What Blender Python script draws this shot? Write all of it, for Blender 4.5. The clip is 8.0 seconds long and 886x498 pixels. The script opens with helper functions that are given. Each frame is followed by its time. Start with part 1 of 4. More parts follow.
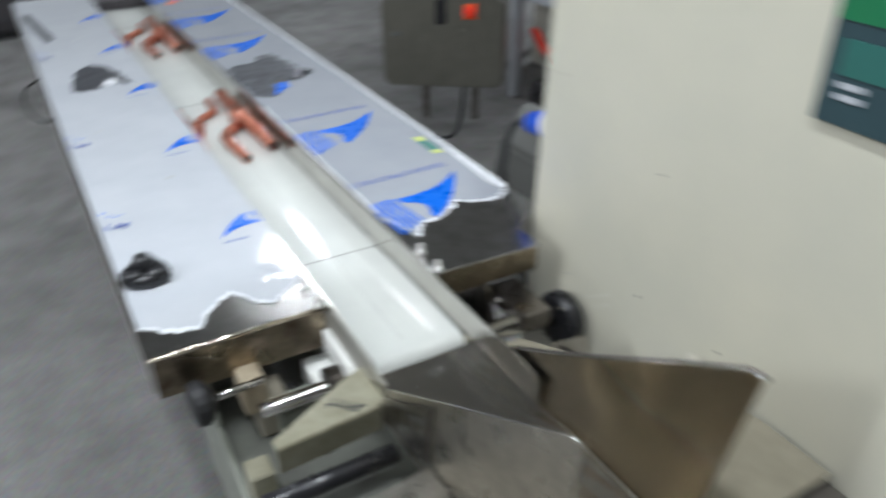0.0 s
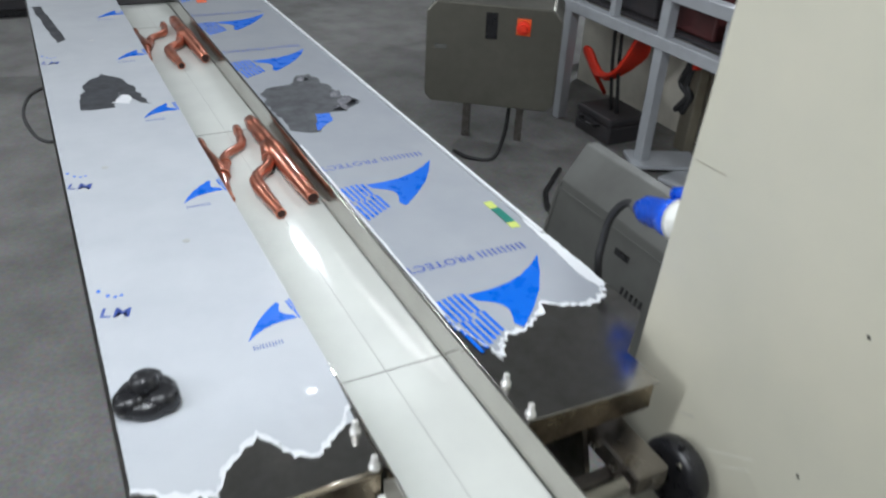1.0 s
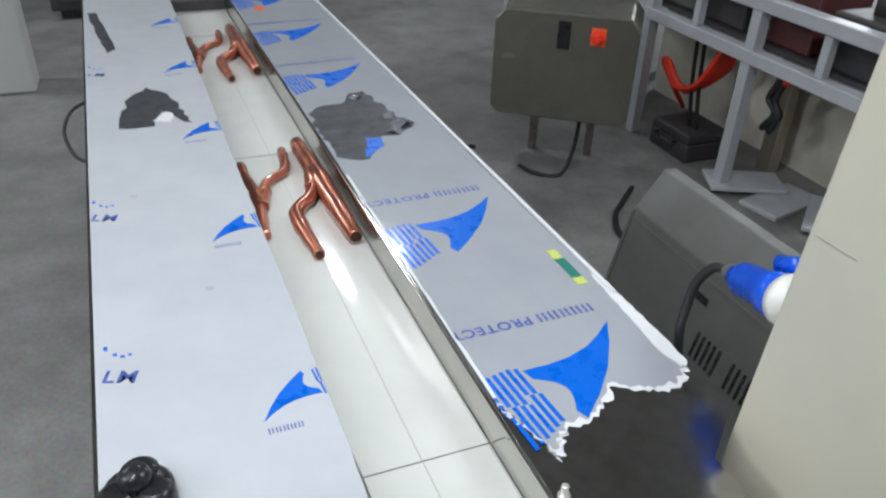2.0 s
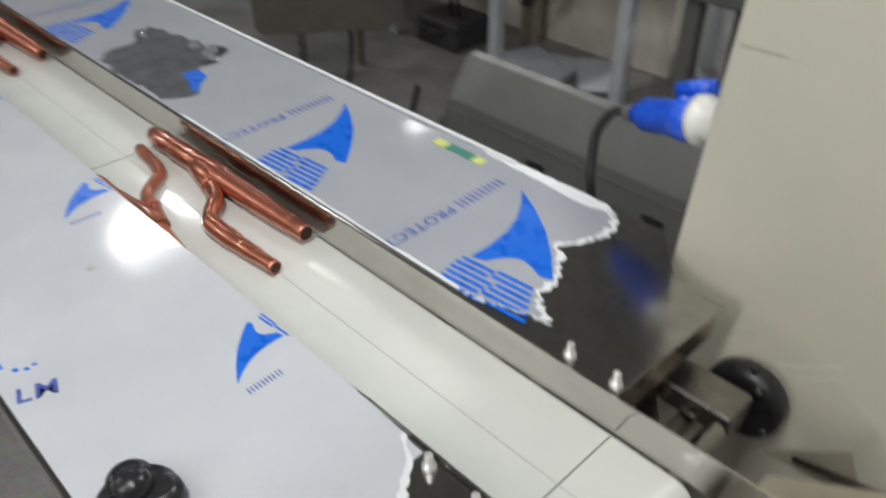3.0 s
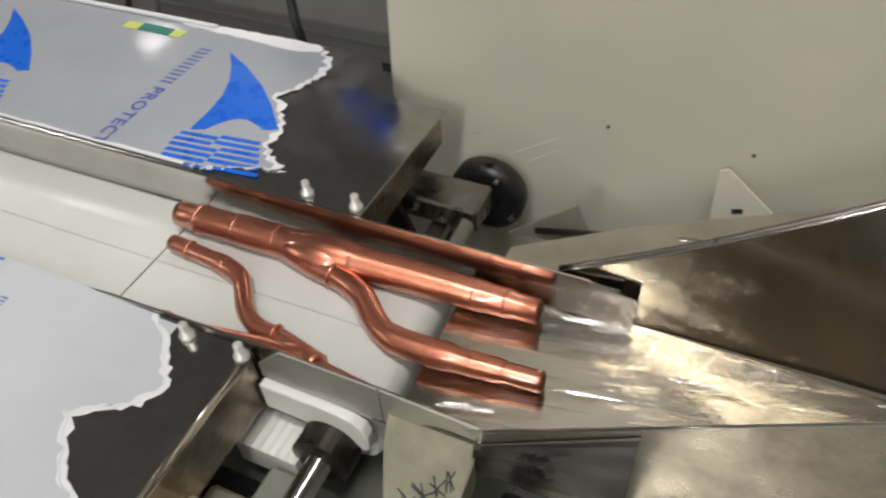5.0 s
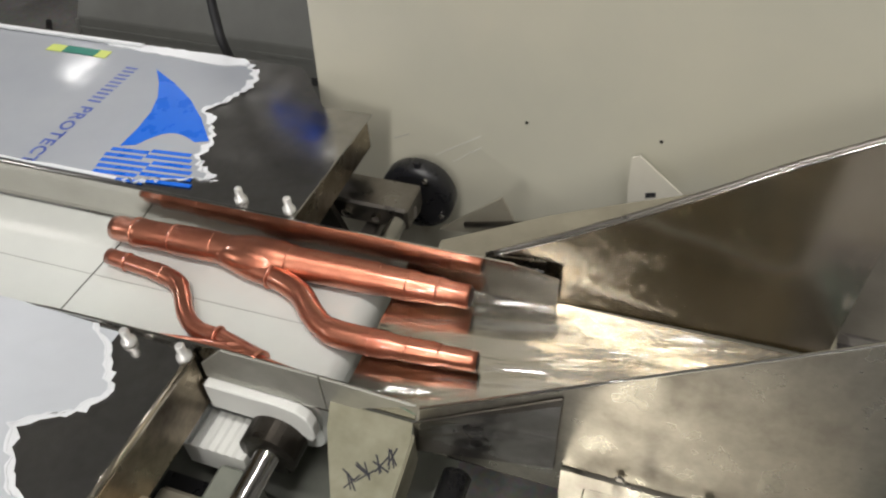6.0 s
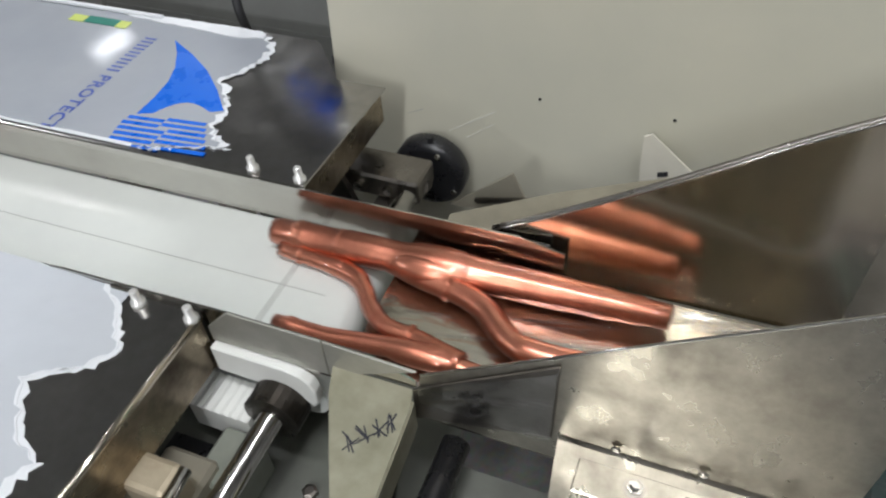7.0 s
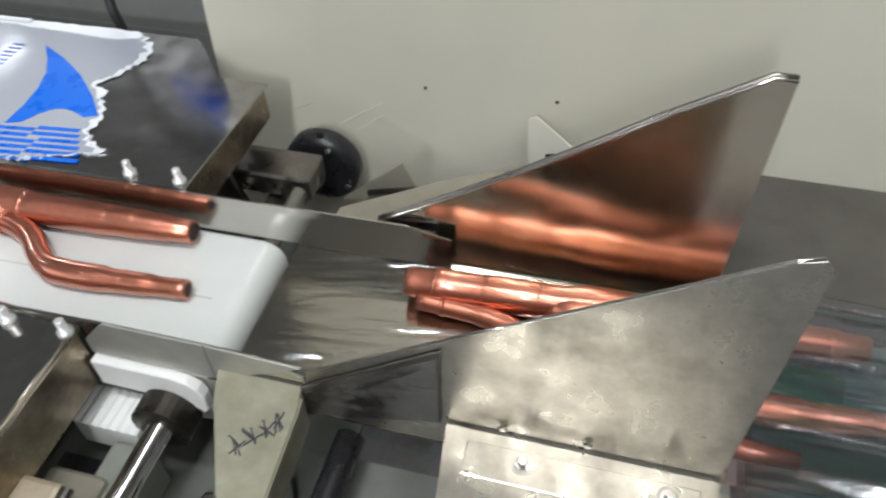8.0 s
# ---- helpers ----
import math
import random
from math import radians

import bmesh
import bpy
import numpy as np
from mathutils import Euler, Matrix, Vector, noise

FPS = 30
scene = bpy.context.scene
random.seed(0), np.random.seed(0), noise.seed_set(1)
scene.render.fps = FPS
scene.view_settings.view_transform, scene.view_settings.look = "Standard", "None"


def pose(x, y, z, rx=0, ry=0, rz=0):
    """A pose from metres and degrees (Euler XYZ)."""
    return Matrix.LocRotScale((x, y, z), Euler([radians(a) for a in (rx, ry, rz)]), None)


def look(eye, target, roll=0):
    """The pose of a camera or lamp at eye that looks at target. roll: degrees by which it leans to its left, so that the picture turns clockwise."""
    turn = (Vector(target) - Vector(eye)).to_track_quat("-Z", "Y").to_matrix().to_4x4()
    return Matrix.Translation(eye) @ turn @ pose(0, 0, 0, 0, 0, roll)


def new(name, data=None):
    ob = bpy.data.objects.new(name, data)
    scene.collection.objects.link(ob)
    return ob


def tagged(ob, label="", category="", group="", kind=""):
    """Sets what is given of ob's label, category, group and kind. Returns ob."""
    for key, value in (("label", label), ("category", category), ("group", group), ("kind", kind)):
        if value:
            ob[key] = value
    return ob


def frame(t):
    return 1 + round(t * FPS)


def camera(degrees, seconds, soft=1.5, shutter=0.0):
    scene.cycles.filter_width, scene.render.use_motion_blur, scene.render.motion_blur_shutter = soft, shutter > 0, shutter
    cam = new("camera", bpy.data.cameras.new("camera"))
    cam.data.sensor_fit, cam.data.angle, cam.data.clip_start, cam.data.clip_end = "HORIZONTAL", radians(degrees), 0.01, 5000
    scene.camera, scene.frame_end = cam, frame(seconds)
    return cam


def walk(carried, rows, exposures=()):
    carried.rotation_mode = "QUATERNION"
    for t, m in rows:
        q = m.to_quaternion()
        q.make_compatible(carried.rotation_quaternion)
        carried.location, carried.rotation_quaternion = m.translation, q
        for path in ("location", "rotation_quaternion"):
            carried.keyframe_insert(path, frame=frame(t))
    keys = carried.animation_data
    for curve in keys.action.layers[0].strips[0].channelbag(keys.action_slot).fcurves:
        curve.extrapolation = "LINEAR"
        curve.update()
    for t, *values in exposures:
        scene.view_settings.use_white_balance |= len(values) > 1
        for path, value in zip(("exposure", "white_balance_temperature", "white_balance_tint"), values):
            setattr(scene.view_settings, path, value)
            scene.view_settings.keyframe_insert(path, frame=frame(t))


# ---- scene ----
cam = camera(60.5, 8.0, 2.2, 0.5)
PATH = [
    (0, (-0.377, -0.641, 1.494), (0.448, 0.861, 0.462), -0.6),
    (0.2, (-0.404, -0.53, 1.5), (0.31, 0.998, 0.425), 2.8),
    (0.5, (-0.361, -0.409, 1.503), (0.461, 1.147, 0.554), 1.5),
    (0.8, (-0.329, -0.35, 1.485), (0.454, 1.202, 0.497), 0.9),
    (1, (-0.317, -0.294, 1.488), (0.485, 1.21, 0.442), 3.0),
    (1.2, (-0.274, -0.254, 1.494), (0.439, 1.333, 0.507), 1.2),
    (2.3, (-0.226, -0.12, 1.459), (0.418, 1.407, 0.339), 2.7),
    (2.5, (-0.239, -0.11, 1.447), (0.51, 1.334, 0.284), 3.0),
    (2.8, (-0.316, -0.05, 1.44), (0.657, 1.279, 0.306), -1.9),
    (3, (-0.381, -0.018, 1.416), (0.714, 1.145, 0.213), -0.9),
    (3.5, (-0.384, 0.013, 1.428), (0.809, 0.91, 0.097), -5.5),
    (4, (-0.388, -0.014, 1.407), (0.826, 0.86, 0.079), -4.8),
    (4.2, (-0.39, -0.027, 1.399), (0.803, 0.831, 0.042), -5.3),
    (4.5, (-0.382, -0.064, 1.382), (0.819, 0.738, -0.002), -5.6),
    (5, (-0.367, -0.098, 1.367), (0.868, 0.557, -0.064), -4.7),
    (6.5, (-0.412, -0.135, 1.379), (0.918, 0.38, -0.023), -3.8),
    (7, (-0.408, -0.145, 1.367), (0.866, 0.432, -0.062), -4.3),
    (7.5, (-0.403, -0.165, 1.36), (0.888, 0.341, -0.082), -3.6),
    (8, (-0.396, -0.186, 1.359), (0.926, 0.218, -0.086), -2.8),
]
GRADE = [(0, -0.08, 5700, 8), (1, -0.19, 5760, 8), (2.5, -0.30, 5900, 9), (3.5, -0.58, 6450, 10), (4.5, -0.62, 6500, 11), (5.2, -0.52, 6450, 11), (6.5, -0.41, 6300, 10.5), (7, -0.39, 5950, 10), (8, -0.17, 5850, 10)]
walk(cam, [(t, look(eye, target, roll)) for t, eye, target, roll in PATH], GRADE)

# ---- light ----
world = bpy.data.worlds.new("hall_air")
world.use_nodes = True
world.node_tree.nodes["Background"].inputs[0].default_value = (0.75, 0.8, 0.9, 1)
world.node_tree.nodes["Background"].inputs[1].default_value = 0.045
scene.world = world


def unseen_lamp(x, y, z, watts, turn=0.0, long=1.25, wide=0.16, tint=(1.0, 0.97, 0.92)):
    """An unseen area lamp at ceiling height, shining down like fluorescent tubes."""
    data = bpy.data.lights.new("ceiling_tube", "AREA")
    data.shape, data.size, data.size_y, data.energy, data.color = "RECTANGLE", long, wide, watts, tint
    ob = new("ceiling_tube", data)
    ob.matrix_basis = pose(x, y, z, 0, 0, turn)
    return ob


# (-3.2, 4.8), (-1.25, -1.6) and (6.6, 5.6) are added fill; the rest follow reflections.
for lx, ly, watts, turn, long in ((1.2, 4.8, 42, 0, 0.5), (3.75, 4.6, 3.2, 0, 0.4), (2.4, 0.1, 60, 0, 1.25), (-3.2, 4.8, 108, 0, 2.5), (-2.6, -0.02, 50, 0, 2.2), (-1.25, -1.6, 22, 0, 1.25), (-0.60, -0.08, 60, 90, 1.25), (6.6, 5.6, 260, 90, 1.25), (-5.4, 0.2, 200, 0, 2.6)):
    unseen_lamp(lx, ly, 3.5, watts, turn, long)


# ---- materials ----
def material(name, colour, rough=0.5, metal=0.0, dark=None, size=8.0, mix=0.5, grain=0.0, grain_size=300.0, rough_spread=0.1,
             stretch=(1, 1, 1), coat=0.0, coat_rough=0.12, spread=0.0, transmission=0.0, alpha=1.0, spec=0.5):
    """Principled surface with large stains, fine grain, uneven gloss and relief."""
    m = bpy.data.materials.new(name)
    m.use_nodes = True
    nt = m.node_tree
    b = nt.nodes["Principled BSDF"]
    b.inputs["Metallic"].default_value = metal
    b.inputs["Coat Weight"].default_value = coat
    b.inputs["Coat Roughness"].default_value = coat_rough
    b.inputs["Transmission Weight"].default_value = transmission
    b.inputs["Alpha"].default_value = alpha
    b.inputs["Specular IOR Level"].default_value = spec
    geo = nt.nodes.new("ShaderNodeNewGeometry")
    mp = nt.nodes.new("ShaderNodeMapping")
    mp.inputs["Scale"].default_value = stretch
    nt.links.new(geo.outputs["Position"], mp.inputs["Vector"])
    big = nt.nodes.new("ShaderNodeTexNoise")
    big.inputs["Scale"].default_value, big.inputs["Detail"].default_value, big.inputs["Roughness"].default_value = size, 5, 0.6
    nt.links.new(geo.outputs["Position"], big.inputs["Vector"])
    fine = nt.nodes.new("ShaderNodeTexNoise")
    fine.inputs["Scale"].default_value, fine.inputs["Detail"].default_value = grain_size, 3
    nt.links.new(mp.outputs["Vector"], fine.inputs["Vector"])
    ramp = nt.nodes.new("ShaderNodeMapRange")
    ramp.inputs["From Min"].default_value, ramp.inputs["From Max"].default_value = 0.35, 0.7
    nt.links.new(big.outputs["Fac"], ramp.inputs["Value"])
    scale = nt.nodes.new("ShaderNodeMath")
    scale.operation = "MULTIPLY"
    scale.inputs[1].default_value = mix
    nt.links.new(ramp.outputs["Result"], scale.inputs[0])
    mixer = nt.nodes.new("ShaderNodeMix")
    mixer.data_type = "RGBA"
    mixer.inputs[6].default_value = (*colour, 1)
    mixer.inputs[7].default_value = (*(dark or [c * 0.75 for c in colour]), 1)
    nt.links.new(scale.outputs[0], mixer.inputs[0])
    tint = nt.nodes.new("ShaderNodeMix")
    tint.data_type, tint.blend_type = "RGBA", "MULTIPLY"
    tint.inputs[0].default_value = spread
    nt.links.new(mixer.outputs[2], tint.inputs[6])
    nt.links.new(fine.outputs["Color"], tint.inputs[7])
    nt.links.new(tint.outputs[2] if spread else mixer.outputs[2], b.inputs["Base Color"])
    rr = nt.nodes.new("ShaderNodeMapRange")
    rr.inputs["To Min"].default_value, rr.inputs["To Max"].default_value = max(0.02, rough - rough_spread), rough + rough_spread
    rr.inputs["From Min"].default_value, rr.inputs["From Max"].default_value = 0.3, 0.7
    nt.links.new(big.outputs["Fac"], rr.inputs["Value"])
    nt.links.new(rr.outputs["Result"], b.inputs["Roughness"])
    if grain:
        bump = nt.nodes.new("ShaderNodeBump")
        bump.inputs["Strength"].default_value, bump.inputs["Distance"].default_value = grain, 0.002
        nt.links.new(fine.outputs["Fac"], bump.inputs["Height"])
        nt.links.new(bump.outputs["Normal"], b.inputs["Normal"])
    return m


STEEL = material("stainless_steel", (0.56, 0.53, 0.48), 0.34, 1.0, (0.36, 0.335, 0.30), 11, 0.8, 0.05, 260, 0.10, (0.12, 1, 1))
STEEL_BRIGHT = material("polished_sheet", (0.76, 0.69, 0.57), 0.15, 1.0, (0.55, 0.48, 0.38), 7, 0.8, 0.03, 120, 0.05, (1, 0.15, 1))
STEEL_STAINED = material("stained_sheet", (0.52, 0.495, 0.43), 0.33, 1.0, (0.33, 0.305, 0.26), 30, 1.0, 0.06, 120, 0.12)
STEEL_DARK = material("dark_steel", (0.30, 0.28, 0.26), 0.33, 1.0, (0.16, 0.14, 0.12), 20, 0.8, 0.1, 160)
CHROME = material("chromed_bar", (0.62, 0.60, 0.57), 0.13, 1.0, None, 30, 0.3, 0, 200, 0.05)
BRASS = material("cast_bearing", (0.50, 0.43, 0.31), 0.5, 0.4, (0.36, 0.29, 0.20), 30, 0.7, 0.15, 200)
COPPER = material("copper", (0.60, 0.235, 0.145), 0.37, 1.0, (0.43, 0.145, 0.09), 34, 0.9, 0.10, 90, 0.08, coat=0.8, coat_rough=0.05)
# Near-black for flat discs on the tube ends: the shade inside, as colour.
BORE_DARK = material("bore_dark", (0.05, 0.02, 0.014), 0.6, 0.3)
FILM = material("protective_film", (0.52, 0.54, 0.57), 0.10, 0.0, (0.46, 0.48, 0.515), 9, 0.7, 0.12, 26, 0.04)
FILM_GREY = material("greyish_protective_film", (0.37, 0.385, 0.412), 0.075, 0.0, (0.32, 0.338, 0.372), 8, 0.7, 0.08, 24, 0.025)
FILM_TORN = material("torn_film", (0.72, 0.73, 0.75), 0.4, 0.0, (0.7, 0.71, 0.73), 30, 0.8, 0.5, 60, 0.1)
INK = material("blue_ink", (0.008, 0.115, 0.60), 0.3, 0.0, (0.012, 0.14, 0.66), 40, 0.7, 0.08, 28, 0.08, spec=0.25)
INK_PALE = material("faded_blue_ink", (0.035, 0.065, 0.30), 0.35, 0.0, (0.10, 0.15, 0.42), 60, 0.8, 0.05, 28)
BELT = material("white_belt", (0.68, 0.695, 0.655), 0.11, 0.0, (0.60, 0.61, 0.585), 7, 0.7, 0.03, 60, 0.03)
BELT_LINE = material("belt_joint", (0.13, 0.13, 0.12), 0.6)
BELT_CORE = material("belt_underside", (0.52, 0.53, 0.50), 0.5, 0.0, (0.4, 0.4, 0.38), 30, 0.6)
CREAM = material("cream_paint", (0.585, 0.56, 0.455), 0.4, 0.0, (0.51, 0.50, 0.415), 3.0, 0.9, 0.06, 420, 0.08)
CONCRETE = material("concrete_floor", (0.31, 0.305, 0.295), 0.45, 0.0, (0.18, 0.176, 0.168), 3.4, 0.95, 0.4, 70, 0.15, spread=0.6)
WALL = material("painted_wall", (0.50, 0.50, 0.49), 0.8, 0.0, (0.40, 0.40, 0.39), 1.2, 0.7)
CEILING = material("ceiling_board", (0.62, 0.62, 0.60), 0.85, 0.0, (0.5, 0.5, 0.48), 1.2, 0.6)
BLACK = material("black_plastic", (0.012, 0.012, 0.014), 0.3, 0.0, (0.02, 0.02, 0.022), 40, 0.5, 0.05, 400)
RUBBER = material("black_cable", (0.015, 0.015, 0.016), 0.55)
GRIP = material("dull_black_grip", (0.012, 0.012, 0.013), 0.6, 0.0, (0.02, 0.02, 0.02), 40, 0.5, 0.1, 200, 0.05)
BLUE = material("blue_plug", (0.01, 0.10, 0.72), 0.28, 0.0, (0.01, 0.07, 0.55), 30, 0.5, 0.03, 200, coat=0.3)
WHITE = material("white_plastic", (0.74, 0.74, 0.70), 0.4, 0.0, None, 20, 0.2)
GREY = material("grey_paint", (0.135, 0.138, 0.128), 0.5, 0.0, (0.10, 0.10, 0.092), 5, 0.8, 0.08, 200)
FRAME = material("pale_grey_tube", (0.46, 0.48, 0.51), 0.45, 0.0, (0.36, 0.37, 0.39), 6, 0.7)
OLIVE = material("brushed_box", (0.27, 0.262, 0.222), 0.40, 0.9, (0.19, 0.184, 0.155), 5, 0.8, 0.1, 160, 0.08, (1, 1, 0.1))
ORANGE = material("orange_plastic", (0.85, 0.13, 0.03), 0.4)
RED = material("red_cable", (0.9, 0.045, 0.015), 0.45)
GREEN = material("green_tape", (0.02, 0.20, 0.15), 0.4)
YELLOW = material("yellow_tape", (0.60, 0.68, 0.16), 0.4)
DARKGREEN = material("green_belt", (0.012, 0.05, 0.035), 0.5, 0.0, (0.01, 0.03, 0.025), 12, 0.7, 0.1, 120)
PANEL = material("dark_panel", (0.03, 0.06, 0.07), 0.35, 0.0, (0.02, 0.04, 0.05), 10, 0.6)
PANEL_GREEN = material("green_print", (0.015, 0.16, 0.06), 0.4)
PANEL_TEAL = material("teal_print", (0.03, 0.13, 0.11), 0.4)
MARKER = material("marker_ink", (0.03, 0.03, 0.04), 0.5)
DARK_CLUTTER = material("dark_machine_paint", (0.035, 0.035, 0.04), 0.5, 0.0, (0.06, 0.05, 0.05), 8, 0.8)
MAROON = material("maroon_paint", (0.10, 0.03, 0.03), 0.5, 0.0, (0.06, 0.025, 0.025), 8, 0.8)


def clear_film(name, tint, share, rough, relief):
    """Thin clear plastic: mostly see-through, with gloss."""
    m = bpy.data.materials.new(name)
    m.use_nodes = True
    nt = m.node_tree
    nt.nodes.remove(nt.nodes["Principled BSDF"])
    clear, gloss, mixer = nt.nodes.new("ShaderNodeBsdfTransparent"), nt.nodes.new("ShaderNodeBsdfGlossy"), nt.nodes.new("ShaderNodeMixShader")
    clear.inputs[0].default_value = (*tint, 1)
    gloss.inputs["Roughness"].default_value = rough
    wave, bump = nt.nodes.new("ShaderNodeTexNoise"), nt.nodes.new("ShaderNodeBump")
    wave.inputs["Scale"].default_value = 9
    bump.inputs["Strength"].default_value, bump.inputs["Distance"].default_value = relief, 0.01
    nt.links.new(wave.outputs["Fac"], bump.inputs["Height"])
    nt.links.new(bump.outputs["Normal"], gloss.inputs["Normal"])
    mixer.inputs[0].default_value = share
    nt.links.new(clear.outputs[0], mixer.inputs[1])
    nt.links.new(gloss.outputs[0], mixer.inputs[2])
    nt.links.new(mixer.outputs[0], nt.nodes["Material Output"].inputs[0])
    return m


CLEAR = clear_film("clear_plastic_film", (0.82, 0.80, 0.85), 0.18, 0.10, 0.35)
CLEAR_WEB = clear_film("thin_clear_web", (0.93, 0.93, 0.92), 0.22, 0.09, 0.15)
GREYGREEN = material("grey_green_paint", (0.24, 0.25, 0.21), 0.45, 0.0, (0.17, 0.18, 0.15), 18, 0.8, 0.08, 200)
BEIGE = material("dull_beige_steel", (0.42, 0.39, 0.31), 0.38, 0.5, (0.36, 0.32, 0.25), 16, 0.9, 0.1, 140)
BROWNED = material("browned_steel", (0.40, 0.34, 0.25), 0.30, 1.0, (0.10, 0.075, 0.055), 17, 1.0, 0.12, 90, 0.1, (1, 1, 0.2))
APRON = material("olive_grey_sheet", (0.37, 0.35, 0.26), 0.40, 0.3, (0.23, 0.22, 0.15), 24, 0.9, 0.12, 120)
UNDER = material("dull_green_grey_paint", (0.125, 0.13, 0.11), 0.45, 0.0, (0.08, 0.08, 0.07), 18, 0.8)
TROUGH = material("filmed_trough_sheet", (0.52, 0.475, 0.40), 0.17, 1.0, (0.37, 0.335, 0.275), 9, 0.8, 0.45, 46, 0.06, (1, 0.10, 1))
PLATE = material("mirror_worn_plate", (0.47, 0.46, 0.445), 0.18, 1.0, (0.30, 0.285, 0.27), 22, 0.9, 0.10, 30, 0.06)
PALE = material("pale_cream", (0.74, 0.71, 0.61), 0.5, 0.0, (0.48, 0.45, 0.38), 4, 0.8)
GUIDE = material("dull_guide_sheet", (0.60, 0.585, 0.55), 0.15, 1.0, (0.45, 0.43, 0.395), 6, 0.7, 0.01, 160, 0.05, (1, 0.15, 1))
FLAP = material("sticky_film_back", (0.11, 0.11, 0.125), 0.22, 0.0, (0.25, 0.25, 0.27), 60, 0.9, 0.3, 60)
# Much darker than the plates' steel; fills the holes torn in the films.
PATCH = material("flat_dark_grey_steel", (0.060, 0.064, 0.072), 0.5, 0.2, (0.038, 0.038, 0.044), 30, 0.8, 0.1, 200)
DULL = material("dull_folded_sheet", (0.46, 0.45, 0.40), 0.42, 0.6, (0.34, 0.33, 0.285), 18, 0.9, 0.08, 130, 0.08)
ZINC = material("zinc_plated", (0.80, 0.79, 0.76), 0.34, 0.6, (0.66, 0.65, 0.62), 60, 0.6)
OLIVE_SHEET = material("brown_olive_sheet", (0.29, 0.265, 0.20), 0.5, 0.2, (0.20, 0.18, 0.135), 14, 0.9, 0.1, 140)
DECK = material("dull_brown_deck", (0.105, 0.095, 0.08), 0.55, 0.2, (0.07, 0.062, 0.052), 9, 0.9, 0.1, 120)
HUB = material("greasy_hub", (0.09, 0.08, 0.07), 0.35, 1.0, (0.05, 0.045, 0.04), 60, 0.8, 0.1, 200)


# ---- building helpers ----
def part(name, bm, mat, parent=None, label="", smooth=False):
    """One mesh object from bm, under parent where there is one."""
    me = bpy.data.meshes.new(name)
    bmesh.ops.recalc_face_normals(bm, faces=bm.faces)
    bm.to_mesh(me)
    bm.free()
    for m in mat if isinstance(mat, (list, tuple)) else [mat]:
        me.materials.append(m)
    if smooth:
        for p in me.polygons:
            p.use_smooth = len(p.vertices) < 5
    ob = new(name, me)
    if parent is not None:
        ob.parent = parent
    if label:
        tagged(ob, label)
    return ob


def thing(name, label, category, group="", at=(0, 0, 0)):
    ob = new(name)
    ob.empty_display_size = 0.05
    ob.location = at
    return tagged(ob, label, category, group)


def box(x0, x1, y0, y1, z0, z1, bevel=0.0, bm=None, seg=1):
    own = bm is None
    b = bmesh.new()
    made = bmesh.ops.create_cube(b, size=1)["verts"]
    for v in made:
        v.co = Vector((x0 + (v.co.x + 0.5) * (x1 - x0), y0 + (v.co.y + 0.5) * (y1 - y0), z0 + (v.co.z + 0.5) * (z1 - z0)))
    if bevel:
        bmesh.ops.bevel(b, geom=b.edges[:], offset=bevel, segments=seg, affect="EDGES", profile=0.5)
    return b if own else join(bm, b)


def join(bm, other):
    """Adds other's geometry to bm."""
    verts = {v: bm.verts.new(v.co) for v in other.verts}
    for f in other.faces:
        g = bm.faces.new([verts[v] for v in f.verts])
        g.material_index, g.smooth = f.material_index, f.smooth
    other.free()
    return bm


def prism(points, low, high, axis="z", bm=None, bevel=0.0):
    """A flat plate: an outline in two axes, thick along the third."""
    b = bmesh.new()

    def place(p, h):
        return {"z": (p[0], p[1], h), "x": (h, p[0], p[1]), "y": (p[0], h, p[1])}[axis]

    a = [b.verts.new(place(p, low)) for p in points]
    c = [b.verts.new(place(p, high)) for p in points]
    b.faces.new(a[::-1])
    b.faces.new(c)
    for i in range(len(points)):
        j = (i + 1) % len(points)
        b.faces.new((a[i], a[j], c[j], c[i]))
    if bevel:
        bmesh.ops.bevel(b, geom=b.edges[:], offset=bevel, segments=1, affect="EDGES", profile=0.5)
    return b if bm is None else join(bm, b)


def sweep(points, radii, seg=16, bm=None, caps=True, flat=1.0):
    """A round bar or hose along points; radii one number or one a point."""
    b = bmesh.new()
    pts = [Vector(p) for p in points]
    radii = radii if isinstance(radii, (list, tuple)) else [radii] * len(pts)
    rings, side = [], None
    for i, p in enumerate(pts):
        ahead = (pts[min(i + 1, len(pts) - 1)] - pts[max(i - 1, 0)]).normalized()
        if side is None:
            side = ahead.orthogonal().normalized()
        side = (side - ahead * side.dot(ahead)).normalized()
        up = ahead.cross(side)
        rings.append([b.verts.new(p + radii[i] * (math.cos(a) * side + math.sin(a) * up)) for a in (math.tau * k / seg for k in range(seg))])
    for r, s in zip(rings, rings[1:]):
        for k in range(seg):
            f = b.faces.new((r[k], r[(k + 1) % seg], s[(k + 1) % seg], s[k]))
            f.smooth = True
    if caps:
        b.faces.new(rings[0][::-1])
        b.faces.new(rings[-1])
    return b if bm is None else join(bm, b)


def rod(a, c, r, r2=None, seg=20, bm=None, caps=True):
    return sweep([a, c], [r, r if r2 is None else r2], seg, bm, caps)


